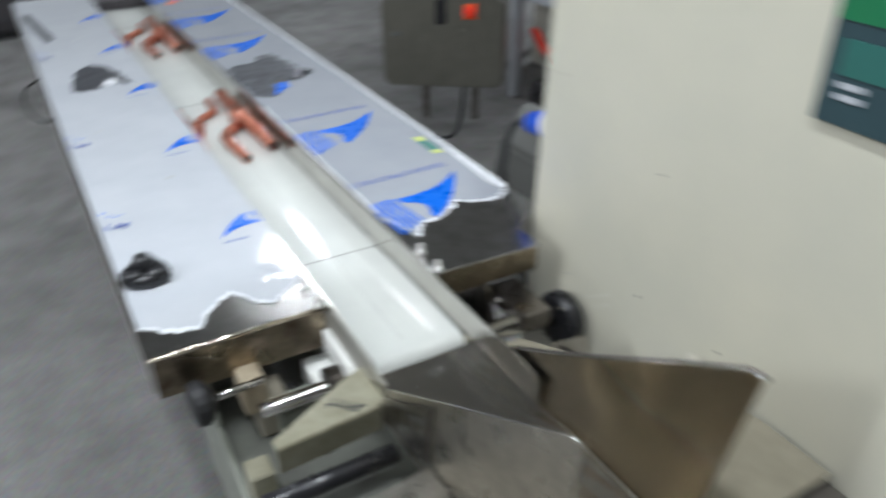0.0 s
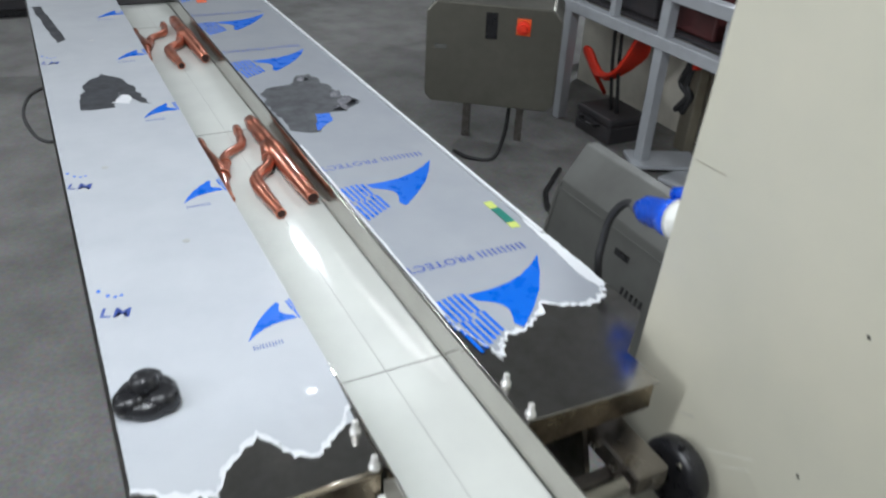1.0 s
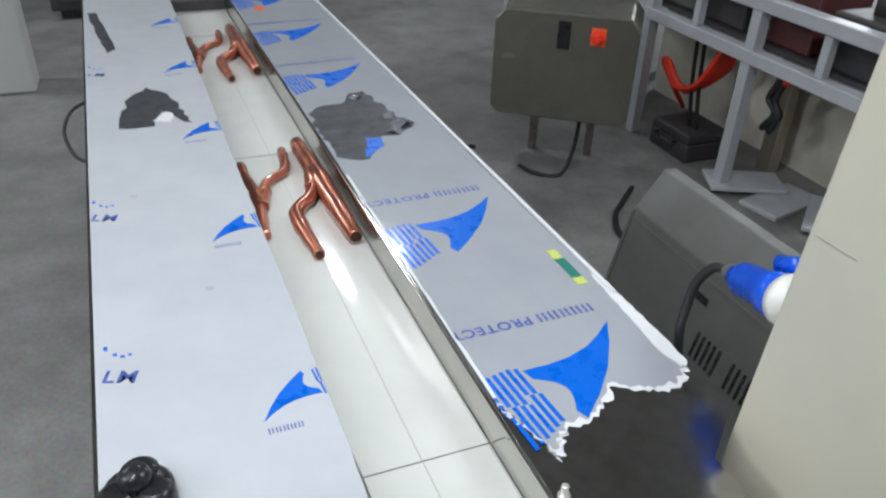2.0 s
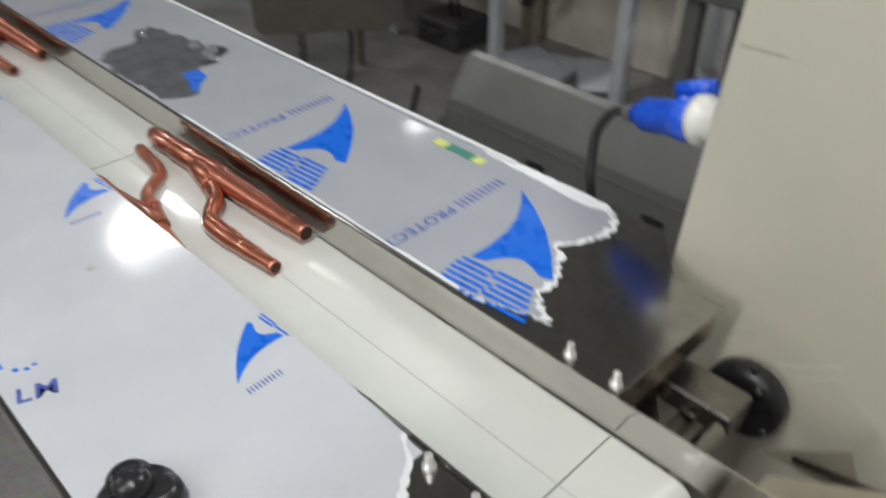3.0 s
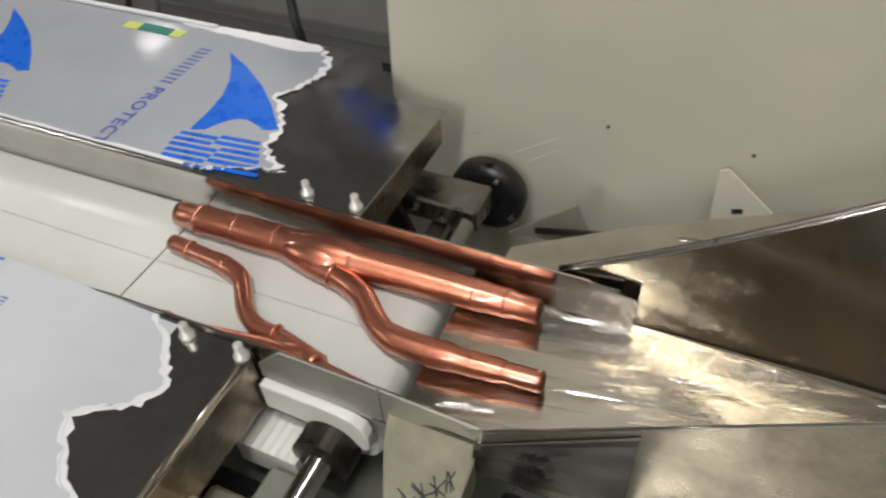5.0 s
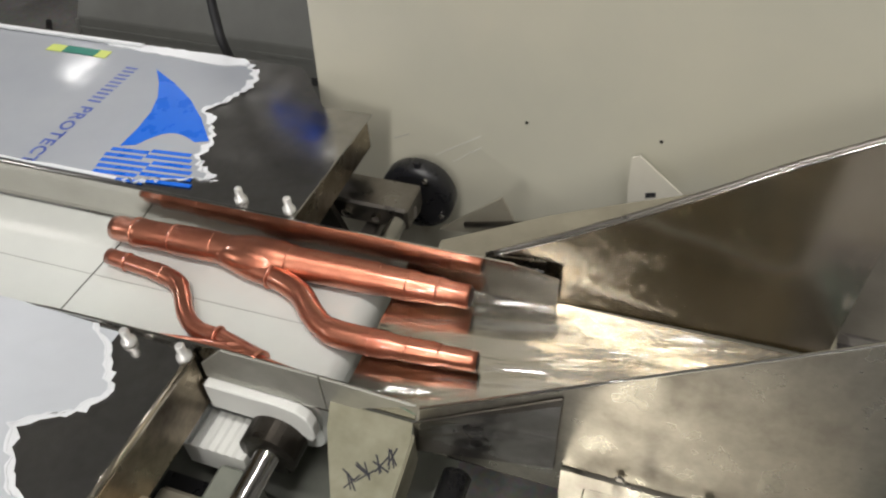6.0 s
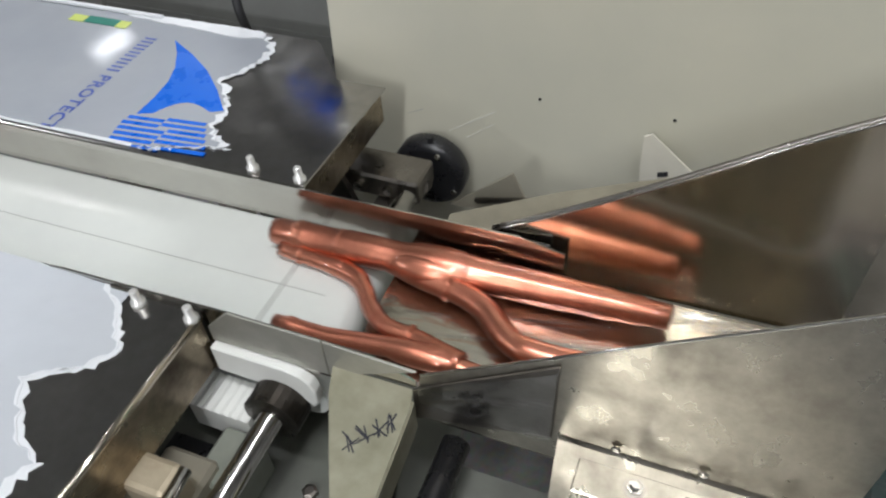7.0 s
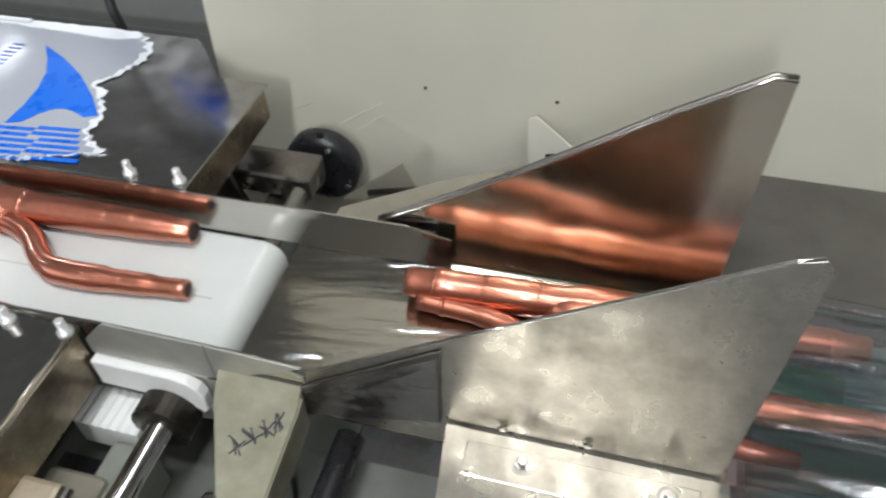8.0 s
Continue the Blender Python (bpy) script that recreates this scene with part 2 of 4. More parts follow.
def curve_points(points, steps=6):
    """A smooth line through points."""
    pts = [Vector(p) for p in points]
    pts = [2 * pts[0] - pts[1]] + pts + [2 * pts[-1] - pts[-2]]
    out = []
    for a, b, c, d in zip(pts, pts[1:], pts[2:], pts[3:]):
        for k in range(steps):
            t = k / steps
            out.append(0.5 * (2 * b + (c - a) * t + (2 * a - 5 * b + 4 * c - d) * t * t + (3 * b - a - 3 * c + d) * t ** 3))
    return out + [pts[-2]]


def lathe(profile, axis_from, axis_to, seg=28, bm=None):
    """A turned piece: profile of (along, radius) from axis_from towards axis_to."""
    a, way = Vector(axis_from), (Vector(axis_to) - Vector(axis_from)).normalized()
    return sweep_profile([a + way * s for s, _ in profile], [r for _, r in profile], way, seg, bm)


def sweep_profile(points, radii, way, seg, bm=None):
    b = bmesh.new()
    side = way.orthogonal().normalized()
    up = way.cross(side)
    rings = [[b.verts.new(p + max(r, 1e-4) * (math.cos(a) * side + math.sin(a) * up)) for a in (math.tau * k / seg for k in range(seg))] for p, r in zip(points, radii)]
    for r, s in zip(rings, rings[1:]):
        for k in range(seg):
            b.faces.new((r[k], r[(k + 1) % seg], s[(k + 1) % seg], s[k]))
    b.faces.new(rings[0][::-1])
    b.faces.new(rings[-1])
    return b if bm is None else join(bm, b)


def ragged(points, step=0.012, amount=0.004, seed=1, closed=False):
    """A torn line through a few corners."""
    rng, out = random.Random(seed), []
    pairs = list(zip(points, points[1:] + ([points[0]] if closed else [])))
    for (ax, ay), (bx, by) in pairs if closed else pairs[:]:
        n = max(1, round(math.hypot(bx - ax, by - ay) / step))
        nx, ny = -(by - ay), bx - ax
        ln = math.hypot(nx, ny) or 1
        for k in range(n):
            d = rng.uniform(-amount, amount) if k else rng.uniform(-amount, amount) * 0.3
            out.append((ax + (bx - ax) * k / n + d * nx / ln, ay + (by - ay) * k / n + d * ny / ln))
    return out if closed else out + [points[-1]]


def web(at, nu, nv):
    """A thin wrinkled sheet; at(u, v) gives its points for u and v from 0 to 1."""
    b = bmesh.new()
    grid = [[b.verts.new(at(i / nu, k / nv)) for k in range(nv + 1)] for i in range(nu + 1)]
    for r, q in zip(grid, grid[1:]):
        for k in range(nv):
            b.faces.new((r[k], r[k + 1], q[k + 1], q[k])).smooth = True
    return b


def sheet(outline, holes, low, high):
    """A thin sheet with holes: filled outline, given thickness."""
    b = bmesh.new()
    for loop in [outline] + holes:
        vs = [b.verts.new((x, y, low)) for x, y in loop]
        for i, v in enumerate(vs):
            b.edges.new((v, vs[(i + 1) % len(vs)]))
    bmesh.ops.triangle_fill(b, edges=b.edges[:], use_beauty=True)
    top = bmesh.ops.extrude_face_region(b, geom=b.faces[:])["geom"]
    for v in top:
        if isinstance(v, bmesh.types.BMVert):
            v.co.z = high
    return b


SKEW = -0.016                  # sideways shear of the table, per metre, fitted to the camera's view
TOP, BED = 0.85, 0.80          # height of the table plates and of the belt
NOSE_Y, NOSE_R = 0.172, 0.040  # centre and radius of the belt's front roller
FAR = 2.62                     # far end of the infeed table


# ---- hall ----
def hall():
    tagged(part("floor", box(-7, 9, -6, 11, -0.2, 0.0), CONCRETE), "grey worn concrete workshop floor", "floor", kind="structure")
    # Walls and ceiling stay out of view; pale tones chosen to bounce fill light.
    tagged(part("wall_north", box(-7, 9, 11, 11.2, 0, 4.2), WALL), "unseen pale grey workshop wall", "wall", kind="structure")
    tagged(part("wall_south", box(-7, 9, -6.2, -6, 0, 4.2), WALL), "unseen pale grey workshop wall", "wall", kind="structure")
    tagged(part("wall_west", box(-7.2, -7, -6, 11, 0, 4.2), WALL), "unseen pale grey workshop wall", "wall", kind="structure")
    tagged(part("wall_east", box(9, 9.2, -6, 11, 0, 4.2), WALL), "unseen pale grey workshop wall", "wall", kind="structure")
    tagged(part("ceiling", box(-7.2, 9.2, -6.2, 11.2, 4.2, 4.35), CEILING), "unseen pale workshop ceiling", "ceiling", kind="structure")


# ---- infeed conveyor ----
def infeed_conveyor():
    c = thing("infeed_conveyor", "long stainless steel infeed conveyor table with recessed belt channel", "conveyor")
    part("table_plate", prism([(-0.345, FAR), (-0.345, 0.243), (-0.089, 0.243), (-0.089, FAR)], TOP - 0.003, TOP, bevel=0.0008), PLATE, c)
    part("table_plate", prism([(0.091, FAR), (0.091, 0.236), (0.286, 0.229), (0.283, 0.294), (0.352, 0.352), (0.361, 0.362), (0.361, FAR)], TOP - 0.003, TOP, bevel=0.0008), PLATE, c)
    part("side_skirt", box(-0.345, -0.341, 0.243, FAR, 0.79, TOP - 0.003), STEEL, c)
    part("side_skirt", box(0.357, 0.361, 0.366, FAR, 0.70, TOP - 0.003), STEEL, c)
    part("front_lip", box(-0.338, -0.093, 0.243, 0.247, 0.778, TOP - 0.003), BROWNED, c, "brownish folded front lip of the table plate")
    # Rod added to carry the shine along the plate's front edge.
    part("rolled_edge", rod((-0.343, 0.2425, TOP - 0.0035), (-0.093, 0.2425, TOP - 0.0035), 0.0038, None, 12), STEEL_BRIGHT, c, "thin bright rod for the shine along the plate's front edge", smooth=True)
    part("front_lip", box(0.095, 0.285, 0.237, 0.241, 0.800, TOP - 0.003), BROWNED, c, "brownish folded front lip of the table plate")
    part("corner_flange", box(0.280, 0.283, 0.243, 0.292, 0.790, TOP - 0.003), DULL, c)
    # dull sheet outside the belt nose, bent where it meets the apron
    part("guide_plate", prism([(0.240, 0.813), (0.240, 0.832), (0.212, 0.8615), (0.118, 0.861), (0.118, 0.813)], -0.0915, -0.0890, "x", bevel=0.0006), DULL, c, "dull upright sheet outside the belt nose")
    bent = prism([(0.117, 0.813), (0.117, 0.861), (0.030, 0.858)], -0.0915, -0.0890, "x", bevel=0.0006)
    for v in bent.verts:
        v.co.x -= 0.10 * max(0.0, 0.117 - v.co.y) * max(0.0, (0.861 - v.co.z) / 0.05)
    part("guide_plate", bent, DULL, c, "dull upright sheet outside the belt nose")
    # guides: upright sheets on both sides of the belt
    part("guide_rail", prism([(-0.046, 0.842), (-0.046, 0.802), (0.10, 0.802), (FAR, 0.79), (FAR, 0.852), (0.0, 0.852)], 0.0885, 0.0905, "x"), GUIDE, c, "bright upright steel guide")
    part("guide_rail", prism([(0.034, 0.838), (0.034, 0.806), (0.10, 0.806), (FAR, 0.79), (FAR, 0.8496), (0.43, 0.8496), (0.40, 0.853), (0.21, 0.858), (0.075, 0.857)], -0.0885, -0.0865, "x"), GUIDE, c, "bright upright steel guide")
    part("belt_bed", box(-0.082, 0.084, 0.26, FAR, 0.745, 0.785), STEEL_DARK, c)
    part("end_cover", box(-0.086, 0.088, 2.50, FAR, 0.803, 0.835, 0.003), DARK_CLUTTER, c, "dark cover at the far end of the belt")
    for y in (0.55, 1.5, 2.45):
        for x in (-0.22, 0.32):
            part("leg", box(x - 0.02, x + 0.02, y - 0.02, y + 0.02, 0.03, 0.745, 0.003), STEEL, c)
            part("foot", lathe([(0, 0.035), (0.012, 0.035), (0.02, 0.01), (0.035, 0.01)], (x, y, 0), (x, y, 1)), BLACK, c)
        part("cross_beam", box(-0.25, 0.355, y - 0.02, y + 0.02, 0.70, 0.745), STEEL, c)
    for x in (-0.1, 0.1):
        for y in (0.245, 0.303):
            part("stud", lathe([(0, 0.007), (0.004, 0.007), (0.0045, 0.0042), (0.017, 0.0042), (0.018, 0.0032)], (x, y, TOP), (x, y, 1), 14), ZINC, c, smooth=True)
    # drive end under the gap in front of the plates
    part("side_frame", prism([(0.05, 0.50), (0.40, 0.50), (0.40, 0.775), (0.256, 0.775), (0.235, 0.70), (0.05, 0.67)], -0.275, -0.268, "x"), GREYGREEN, c)
    part("side_post", box(-0.266, -0.232, 0.085, 0.125, 0.40, 0.73, 0.003), APRON, c, "olive upright under the drive")
    part("side_frame", prism([(0.05, 0.50), (0.40, 0.50), (0.40, 0.775), (0.262, 0.775), (0.235, 0.70), (0.05, 0.66)], 0.20, 0.208, "x"), STEEL_DARK, c)
    part("drive_shaft", rod((-0.222, NOSE_Y, BED - NOSE_R), (0.20, NOSE_Y, BED - NOSE_R), 0.0115), CHROME, c, "bright drive shaft")
    hub = [(0, 0.020), (0.001, 0.0285), (0.026, 0.0285), (0.027, 0.0235), (0.034, 0.0235)]
    part("pulley_hub", lathe(hub, (-0.124, NOSE_Y, BED - NOSE_R), (1, NOSE_Y, BED - NOSE_R)), HUB, c, "dark pulley hub")
    part("bearing_block", box(-0.235, -0.20, 0.205, 0.262, 0.725, 0.79, 0.006, seg=2), BRASS, c, "brownish cast bearing block")
    part("bearing_block", box(-0.219, -0.172, 0.202, 0.258, 0.679, 0.748, 0.004), BEIGE, c, "brownish cast bearing block")
    nose = [(0.240, 0.776), (0.240, 0.8105), (0.160, 0.8105), (0.146, 0.807), (0.137, 0.799), (0.133, 0.788), (0.133, 0.770), (0.138, 0.762), (0.150, 0.776)]
    part("nose_plate", prism(nose, -0.0995, -0.0880, "x", bevel=0.0012), WHITE, c, "white plastic side plate of the belt nose")
    wave = [(0.1955, 0.715), (0.263, 0.715)]
    for n in range(15):
        wave.append((0.263 - 0.0048 * n, 0.7505 - 0.0022 * (n % 2)))
    part("ribbed_block", prism(wave, -0.130, -0.0885, "x"), WHITE, c, "white ribbed plastic block")
    part("gear_block", box(-0.193, -0.133, 0.180, 0.222, 0.679, 0.738, 0.003), GREYGREEN, c, "grey-green cast block")
    part("motor_plate", box(-0.267, 0.195, 0.02, 0.39, 0.672, 0.678), UNDER, c, "grey-green plate under the drive")
    part("motor_box", box(-0.085, 0.06, 0.22, 0.38, 0.679, 0.715, 0.003), GREYGREEN, c)
    # Black strip on the plate; its colour is the shade of a slot.
    part("rubber_strip", box(-0.170, -0.133, 0.224, 0.300, 0.6785, 0.6815), BLACK, c, "black strip standing in for the dark slot in the plate")
    for y in (0.075, 0.135):
        part("plate_bolt", lathe([(0, 0.008), (0.006, 0.008), (0.007, 0.005)], (-0.145, y, 0.678), (-0.145, y, 1), 6), STEEL_DARK, c)
    part("loose_wire", sweep(curve_points([(-0.20, 0.05, 0.681), (-0.165, 0.062, 0.684), (-0.13, 0.055, 0.681), (-0.105, 0.066, 0.683)], 5), 0.002, 6), RUBBER, c)
    k = part("clamp_screw", rod((-0.29, 0.195, 0.79), (-0.205, 0.20, 0.79), 0.006), CHROME, c)
    part("clamp_grip", lathe([(0, 0.016), (0.004, 0.031), (0.018, 0.033), (0.026, 0.026), (0.034, 0.013)], (-0.308, 0.194, 0.79), (-0.2, 0.20, 0.79), 18), GRIP, k, "black plastic grip")
    # three-lobed knob standing on the film
    kx, ky = -0.303, 0.445
    knob = part("clamp_knob", lathe([(0, 0.026), (0.003, 0.034), (0.014, 0.035), (0.02, 0.030), (0.022, 0.018)], (kx, ky, TOP + 0.001), (kx, ky, 1), 30), BLACK, c, "glossy black plastic clamping knob", smooth=True)
    for a in (80, 200, 320):
        lx, ly = kx + 0.02 * math.cos(radians(a)), ky + 0.02 * math.sin(radians(a))
        part("lobe", lathe([(0.004, 0.018), (0.010, 0.0205), (0.022, 0.019), (0.028, 0.012)], (lx, ly, TOP), (lx, ly, 1), 18), BLACK, knob, smooth=True)
    part("cap", lathe([(0.02, 0.017), (0.036, 0.016), (0.043, 0.012), (0.045, 0.004)], (kx, ky, TOP), (kx, ky, 1), 20), BLACK, knob, smooth=True)
    return c


def conveyor_belt():
    """The belt as a closed loop round its front roller, and the joints that travel on it."""
    prof = [(FAR - 0.05, BED), (NOSE_Y, BED)]
    prof += [(NOSE_Y - NOSE_R * math.sin(a) ** 0.62, BED - NOSE_R + NOSE_R * math.copysign(abs(math.cos(a)) ** 0.62, math.cos(a))) for a in (math.pi * k / 18 for k in range(1, 18))]
    prof += [(NOSE_Y, BED - 2 * NOSE_R), (FAR - 0.05, BED - 2 * NOSE_R)]
    b, T = bmesh.new(), 0.019
    n = len(prof)
    x0, x1, e = -0.0845, 0.0865, 0.004
    rows = []
    for i, (y, z) in enumerate(prof):
        a, d = prof[max(i - 1, 0)], prof[min(i + 1, n - 1)]
        ty, tz = d[0] - a[0], d[1] - a[1]
        ln = math.hypot(ty, tz)
        ny, nz = tz / ln, -ty / ln
        if i == 0:
            ny, nz = 0, 1
        inner = (y - T * ny, z - T * nz)
        edge = (y - e * 0.6 * ny, z - e * 0.6 * nz)
        rows.append([b.verts.new((x0 + e, y, z)), b.verts.new((x1 - e, y, z)), b.verts.new((x1, *edge)), b.verts.new((x1, *inner)), b.verts.new((x0, *inner)), b.verts.new((x0, *edge))])
    for r, s in zip(rows, rows[1:]):
        for k in range(6):
            f = b.faces.new((r[k], r[(k + 1) % 6], s[(k + 1) % 6], s[k]))
            f.smooth = k == 0
            f.material_index = 1 if k == 3 else 0
    belt = tagged(part("conveyor_belt", b, [BELT, BELT_CORE]), "white plastic conveyor belt with thin dark joints", "conveyor belt")
    part("groove", box(-0.0004, 0.0004, NOSE_Y, FAR - 0.1, BED - 0.001, BED + 0.0003), INK_GREY, belt, "thin grey line along the belt")
    return belt, [part("joint", box(-0.080, 0.082, -0.0008, 0.0008, -0.001, 0.0005), BELT_LINE, belt) for _ in range(3)]


INK_GREY = material("grey_line", (0.38, 0.38, 0.36), 0.5)


def on_belt(s):
    """Pose of a belt joint at distance s along the table; past the nose it follows the roller down."""
    over = (NOSE_Y - s) / NOSE_R
    if over <= 0:
        return pose(aside(s), s, BED)
    if over < math.pi:
        return Matrix.Translation((0, NOSE_Y, BED - NOSE_R)) @ Matrix.Rotation(over, 4, "X") @ Matrix.Translation((0, 0, NOSE_R))
    return pose(0, NOSE_Y + (over - math.pi) * NOSE_R, BED - 2 * NOSE_R, 180)


# ---- protective films ----
def logo(parent, x, y, scale=1.0, left=None, right=None):
    """Blue swoosh hollowed by a pale oval, stripes beside it and a row of letter bars, cut at the channel's edge."""
    z = TOP + 0.0010

    def cut(p):
        px = x + p[0] * scale
        if left is not None:
            px = max(px, left)
        if right is not None:
            px = min(px, right)
        return px, y + p[1] * scale

    def wide(q):
        return max(p[0] for p in q) - min(p[0] for p in q)

    def bowed(a, c, bow, times):
        """Points on the line a to c, pushed aside by bow."""
        ux, uy = c[0] - a[0], c[1] - a[1]
        ln = math.hypot(ux, uy)
        return [(a[0] + ux * t - uy / ln * bow * math.sin(math.pi * t), a[1] + uy * t + ux / ln * bow * math.sin(math.pi * t)) for t in times]

    tip, low, inner = (0, 0), (-0.123, -0.155), (-0.158, -0.056)
    edge = [tip] + bowed(tip, low, 0.012, (0.25, 0.5, 0.75)) + [low]
    a, c = (-0.130, -0.140), (-0.152, -0.074)
    edge += [a] + bowed(a, c, -0.021, [k / 8 for k in range(1, 8)]) + [c, inner]
    edge += bowed(inner, tip, -0.020, (0.2, 0.4, 0.6, 0.8))
    part("printed_logo", prism([cut(p) for p in edge], z, z + 0.0004), INK, parent, "bright blue printed swoosh")
    for k in range(6):
        px = -0.163 - k * 0.0100
        ya, yb = -0.046 - k * 0.002, -0.150 - k * 0.006
        ym = (ya + yb) / 2 + 0.006 * math.sin(k * 2.1)
        for n, (y0, y1, shift) in enumerate(((ya, ym, 0.0), (ym - 0.002, yb, 0.0042))):
            if k == 0 and n == 0:
                y0 -= 0.004
            q = [cut(p) for p in ((px + shift + 0.08 * (ya - y0), y0), (px - 0.0058 + shift + 0.08 * (ya - y0), y0), (px - 0.0058 + shift + 0.08 * (ya - y1), y1), (px + shift + 0.08 * (ya - y1), y1))]
            if wide(q) > 0.004 * abs(scale):
                part("printed_stripe", prism(q, z, z + 0.0004), INK, parent)
    # letters as plain upright bars
    for k in range(5):
        b = bmesh.new()
        lx, w = -0.004 - k * 0.0178, 0.0036
        for u0, u1, v0, v1 in ((0, w, 0, 0.0185), (0.0085, 0.0085 + w, 0, 0.0185)):
            q = [cut((lx - u, 0.026 + v)) for u, v in ((u0, v0), (u1, v0), (u1, v1), (u0, v1))]
            if wide(q) > 0.0015 * abs(scale):
                prism(q, z, z + 0.0003, bm=b)
        if b.verts:
            part("printed_letter", b, INK_PALE, parent)
        else:
            b.free()


def printed_word(parent, word, x, y, size, left=None, right=None, turn=180, ink=None):
    """A printed word that runs towards -x, cut off at the film's edge."""
    curve = bpy.data.curves.new("word", "FONT")
    curve.body, curve.size, curve.space_character, curve.resolution_u = word, size, 1.12, 3
    curve.offset = 0.0006
    carrier = new("word", curve)
    bpy.context.view_layer.update()
    flat = bpy.data.meshes.new_from_object(carrier.evaluated_get(bpy.context.evaluated_depsgraph_get()))
    bpy.data.objects.remove(carrier)
    bpy.data.curves.remove(curve)
    b = bmesh.new()
    b.from_mesh(flat)
    bpy.data.meshes.remove(flat)
    bmesh.ops.transform(b, matrix=pose(x, y, TOP + 0.0014, 0, 0, turn), verts=b.verts)
    for edge, way in ((left, -1), (right, 1)):
        if edge is not None:
            bmesh.ops.bisect_plane(b, geom=b.verts[:] + b.edges[:] + b.faces[:], plane_co=(edge, 0, 0), plane_no=(way, 0, 0), clear_outer=True)
    if b.faces:
        part("printed_word", b, ink or INK_PALE, parent, "blue printed lettering")
    else:
        b.free()


def films():
    lo, hi = TOP + 0.0003, TOP + 0.0010
    # film on the wide plate
    edge = [(-0.341, FAR - 0.02), (-0.341, 0.318)]
    torn = ragged([(-0.341, 0.318), (-0.300, 0.292), (-0.262, 0.276), (-0.250, 0.305), (-0.203, 0.347), (-0.175, 0.300), (-0.150, 0.287), (-0.112, 0.318), (-0.0905, 0.345)], 0.007, 0.0035, 3)
    inner = [(-0.0870, 0.44), (-0.0870, FAR - 0.02)]
    hole = ragged([(-0.281, 1.43), (-0.262, 1.59), (-0.214, 1.665), (-0.17, 1.61), (-0.137, 1.42), (-0.165, 1.45), (-0.195, 1.52), (-0.212, 1.425)], 0.02, 0.006, 5, True)
    slit = ragged([(-0.333, 2.36), (-0.306, 2.36), (-0.266, 1.98), (-0.289, 1.95)], 0.03, 0.003, 6, True)
    f = tagged(part("protective_film", sheet(edge + torn[1:] + inner, [hole, slit], lo, hi), FILM), "torn white protective film with blue print on steel table", "film")
    for k in range(5):
        logo(f, -0.167, 0.511 + 0.415 * k, -0.47, right=-0.0880)
    for y, shift in ((0.640, 0.0), (1.052, -0.006), (1.78, -0.004)):
        b = bmesh.new()
        for u, v, w in ((-0.331, 0.062, 0.007), (-0.3205, 0.047, 0.005), (-0.3115, 0.041, 0.004), (-0.303, 0.043, 0.003)):
            prism([(u + shift, y + v), (u + shift + 0.005, y + v - 0.002), (u + shift + 0.005, y + v + w), (u + shift, y + v + w)], TOP + 0.001, TOP + 0.0013, bm=b)
        part("printed_mark", b, INK, f, "blue marks at the film's edge")
        printed_word(f, "LM", -0.336 + shift, y, 0.031, left=-0.3405, turn=-18, ink=INK_PALE)
    for mx, my in ((-0.188, 0.80), (-0.27, 1.12), (-0.205, 1.95)):
        part("printed_mark", lathe([(0, 0.006), (0.0003, 0.006), (0.0004, 0.003)], (mx, my, TOP + 0.001), (mx, my, 2), 8), INK_GREY, f, "small grey printed mark")
    curl(f, torn, 3)
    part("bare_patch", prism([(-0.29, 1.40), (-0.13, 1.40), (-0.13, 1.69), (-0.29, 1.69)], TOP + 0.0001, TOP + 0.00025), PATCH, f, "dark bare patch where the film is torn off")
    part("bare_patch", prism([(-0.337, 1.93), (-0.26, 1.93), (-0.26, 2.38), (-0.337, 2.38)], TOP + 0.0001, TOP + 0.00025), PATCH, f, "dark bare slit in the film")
    part("scrap", prism(ragged([(-0.215, 1.455), (-0.185, 1.50), (-0.172, 1.485), (-0.180, 1.44)], 0.012, 0.003, 15, True), TOP + 0.0005, TOP + 0.0012), FILM_TORN, f, "scrap of torn white film")
    b, grid = bmesh.new(), []
    for i in range(25):
        row = []
        for k in range(17):
            u, v = i / 24, k / 16
            x, y = -0.178 + 0.085 * u, 0.318 + 0.09 * v
            fade = min(1, 3 * u, 3 * (1 - u), 3 * v, 3 * (1 - v)) ** 1.5
            row.append(b.verts.new((x, y, TOP + 0.00104 + fade * (0.0001 + 0.0026 * abs(noise.noise((x * 55 + y * 30, y * 25, 2)))))))
        grid.append(row)
    for r, q in zip(grid, grid[1:]):
        for k in range(16):
            b.faces.new((r[k], r[k + 1], q[k + 1], q[k]))
    part("crumple", b, FILM, f, "crumpled loose corner of the film", smooth=True)
    # film on the narrow plate
    edge = [(0.358, FAR - 0.02), (0.358, 0.442)]
    torn = ragged([(0.358, 0.442), (0.338, 0.420), (0.317, 0.405), (0.276, 0.411), (0.242, 0.436), (0.212, 0.405), (0.186, 0.392), (0.150, 0.388), (0.118, 0.350), (0.112, 0.388), (0.0935, 0.448)], 0.006, 0.0045, 9)
    inner = [(0.0925, FAR - 0.02)]
    hole = ragged([(0.098, 1.40), (0.14, 1.44), (0.183, 1.44), (0.22, 1.50), (0.254, 1.505), (0.268, 1.38), (0.296, 1.27), (0.25, 1.235), (0.21, 1.24), (0.185, 1.19), (0.155, 1.14), (0.099, 1.17)], 0.018, 0.007, 11, True)
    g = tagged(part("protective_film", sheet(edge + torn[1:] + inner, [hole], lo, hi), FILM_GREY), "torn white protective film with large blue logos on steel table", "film")
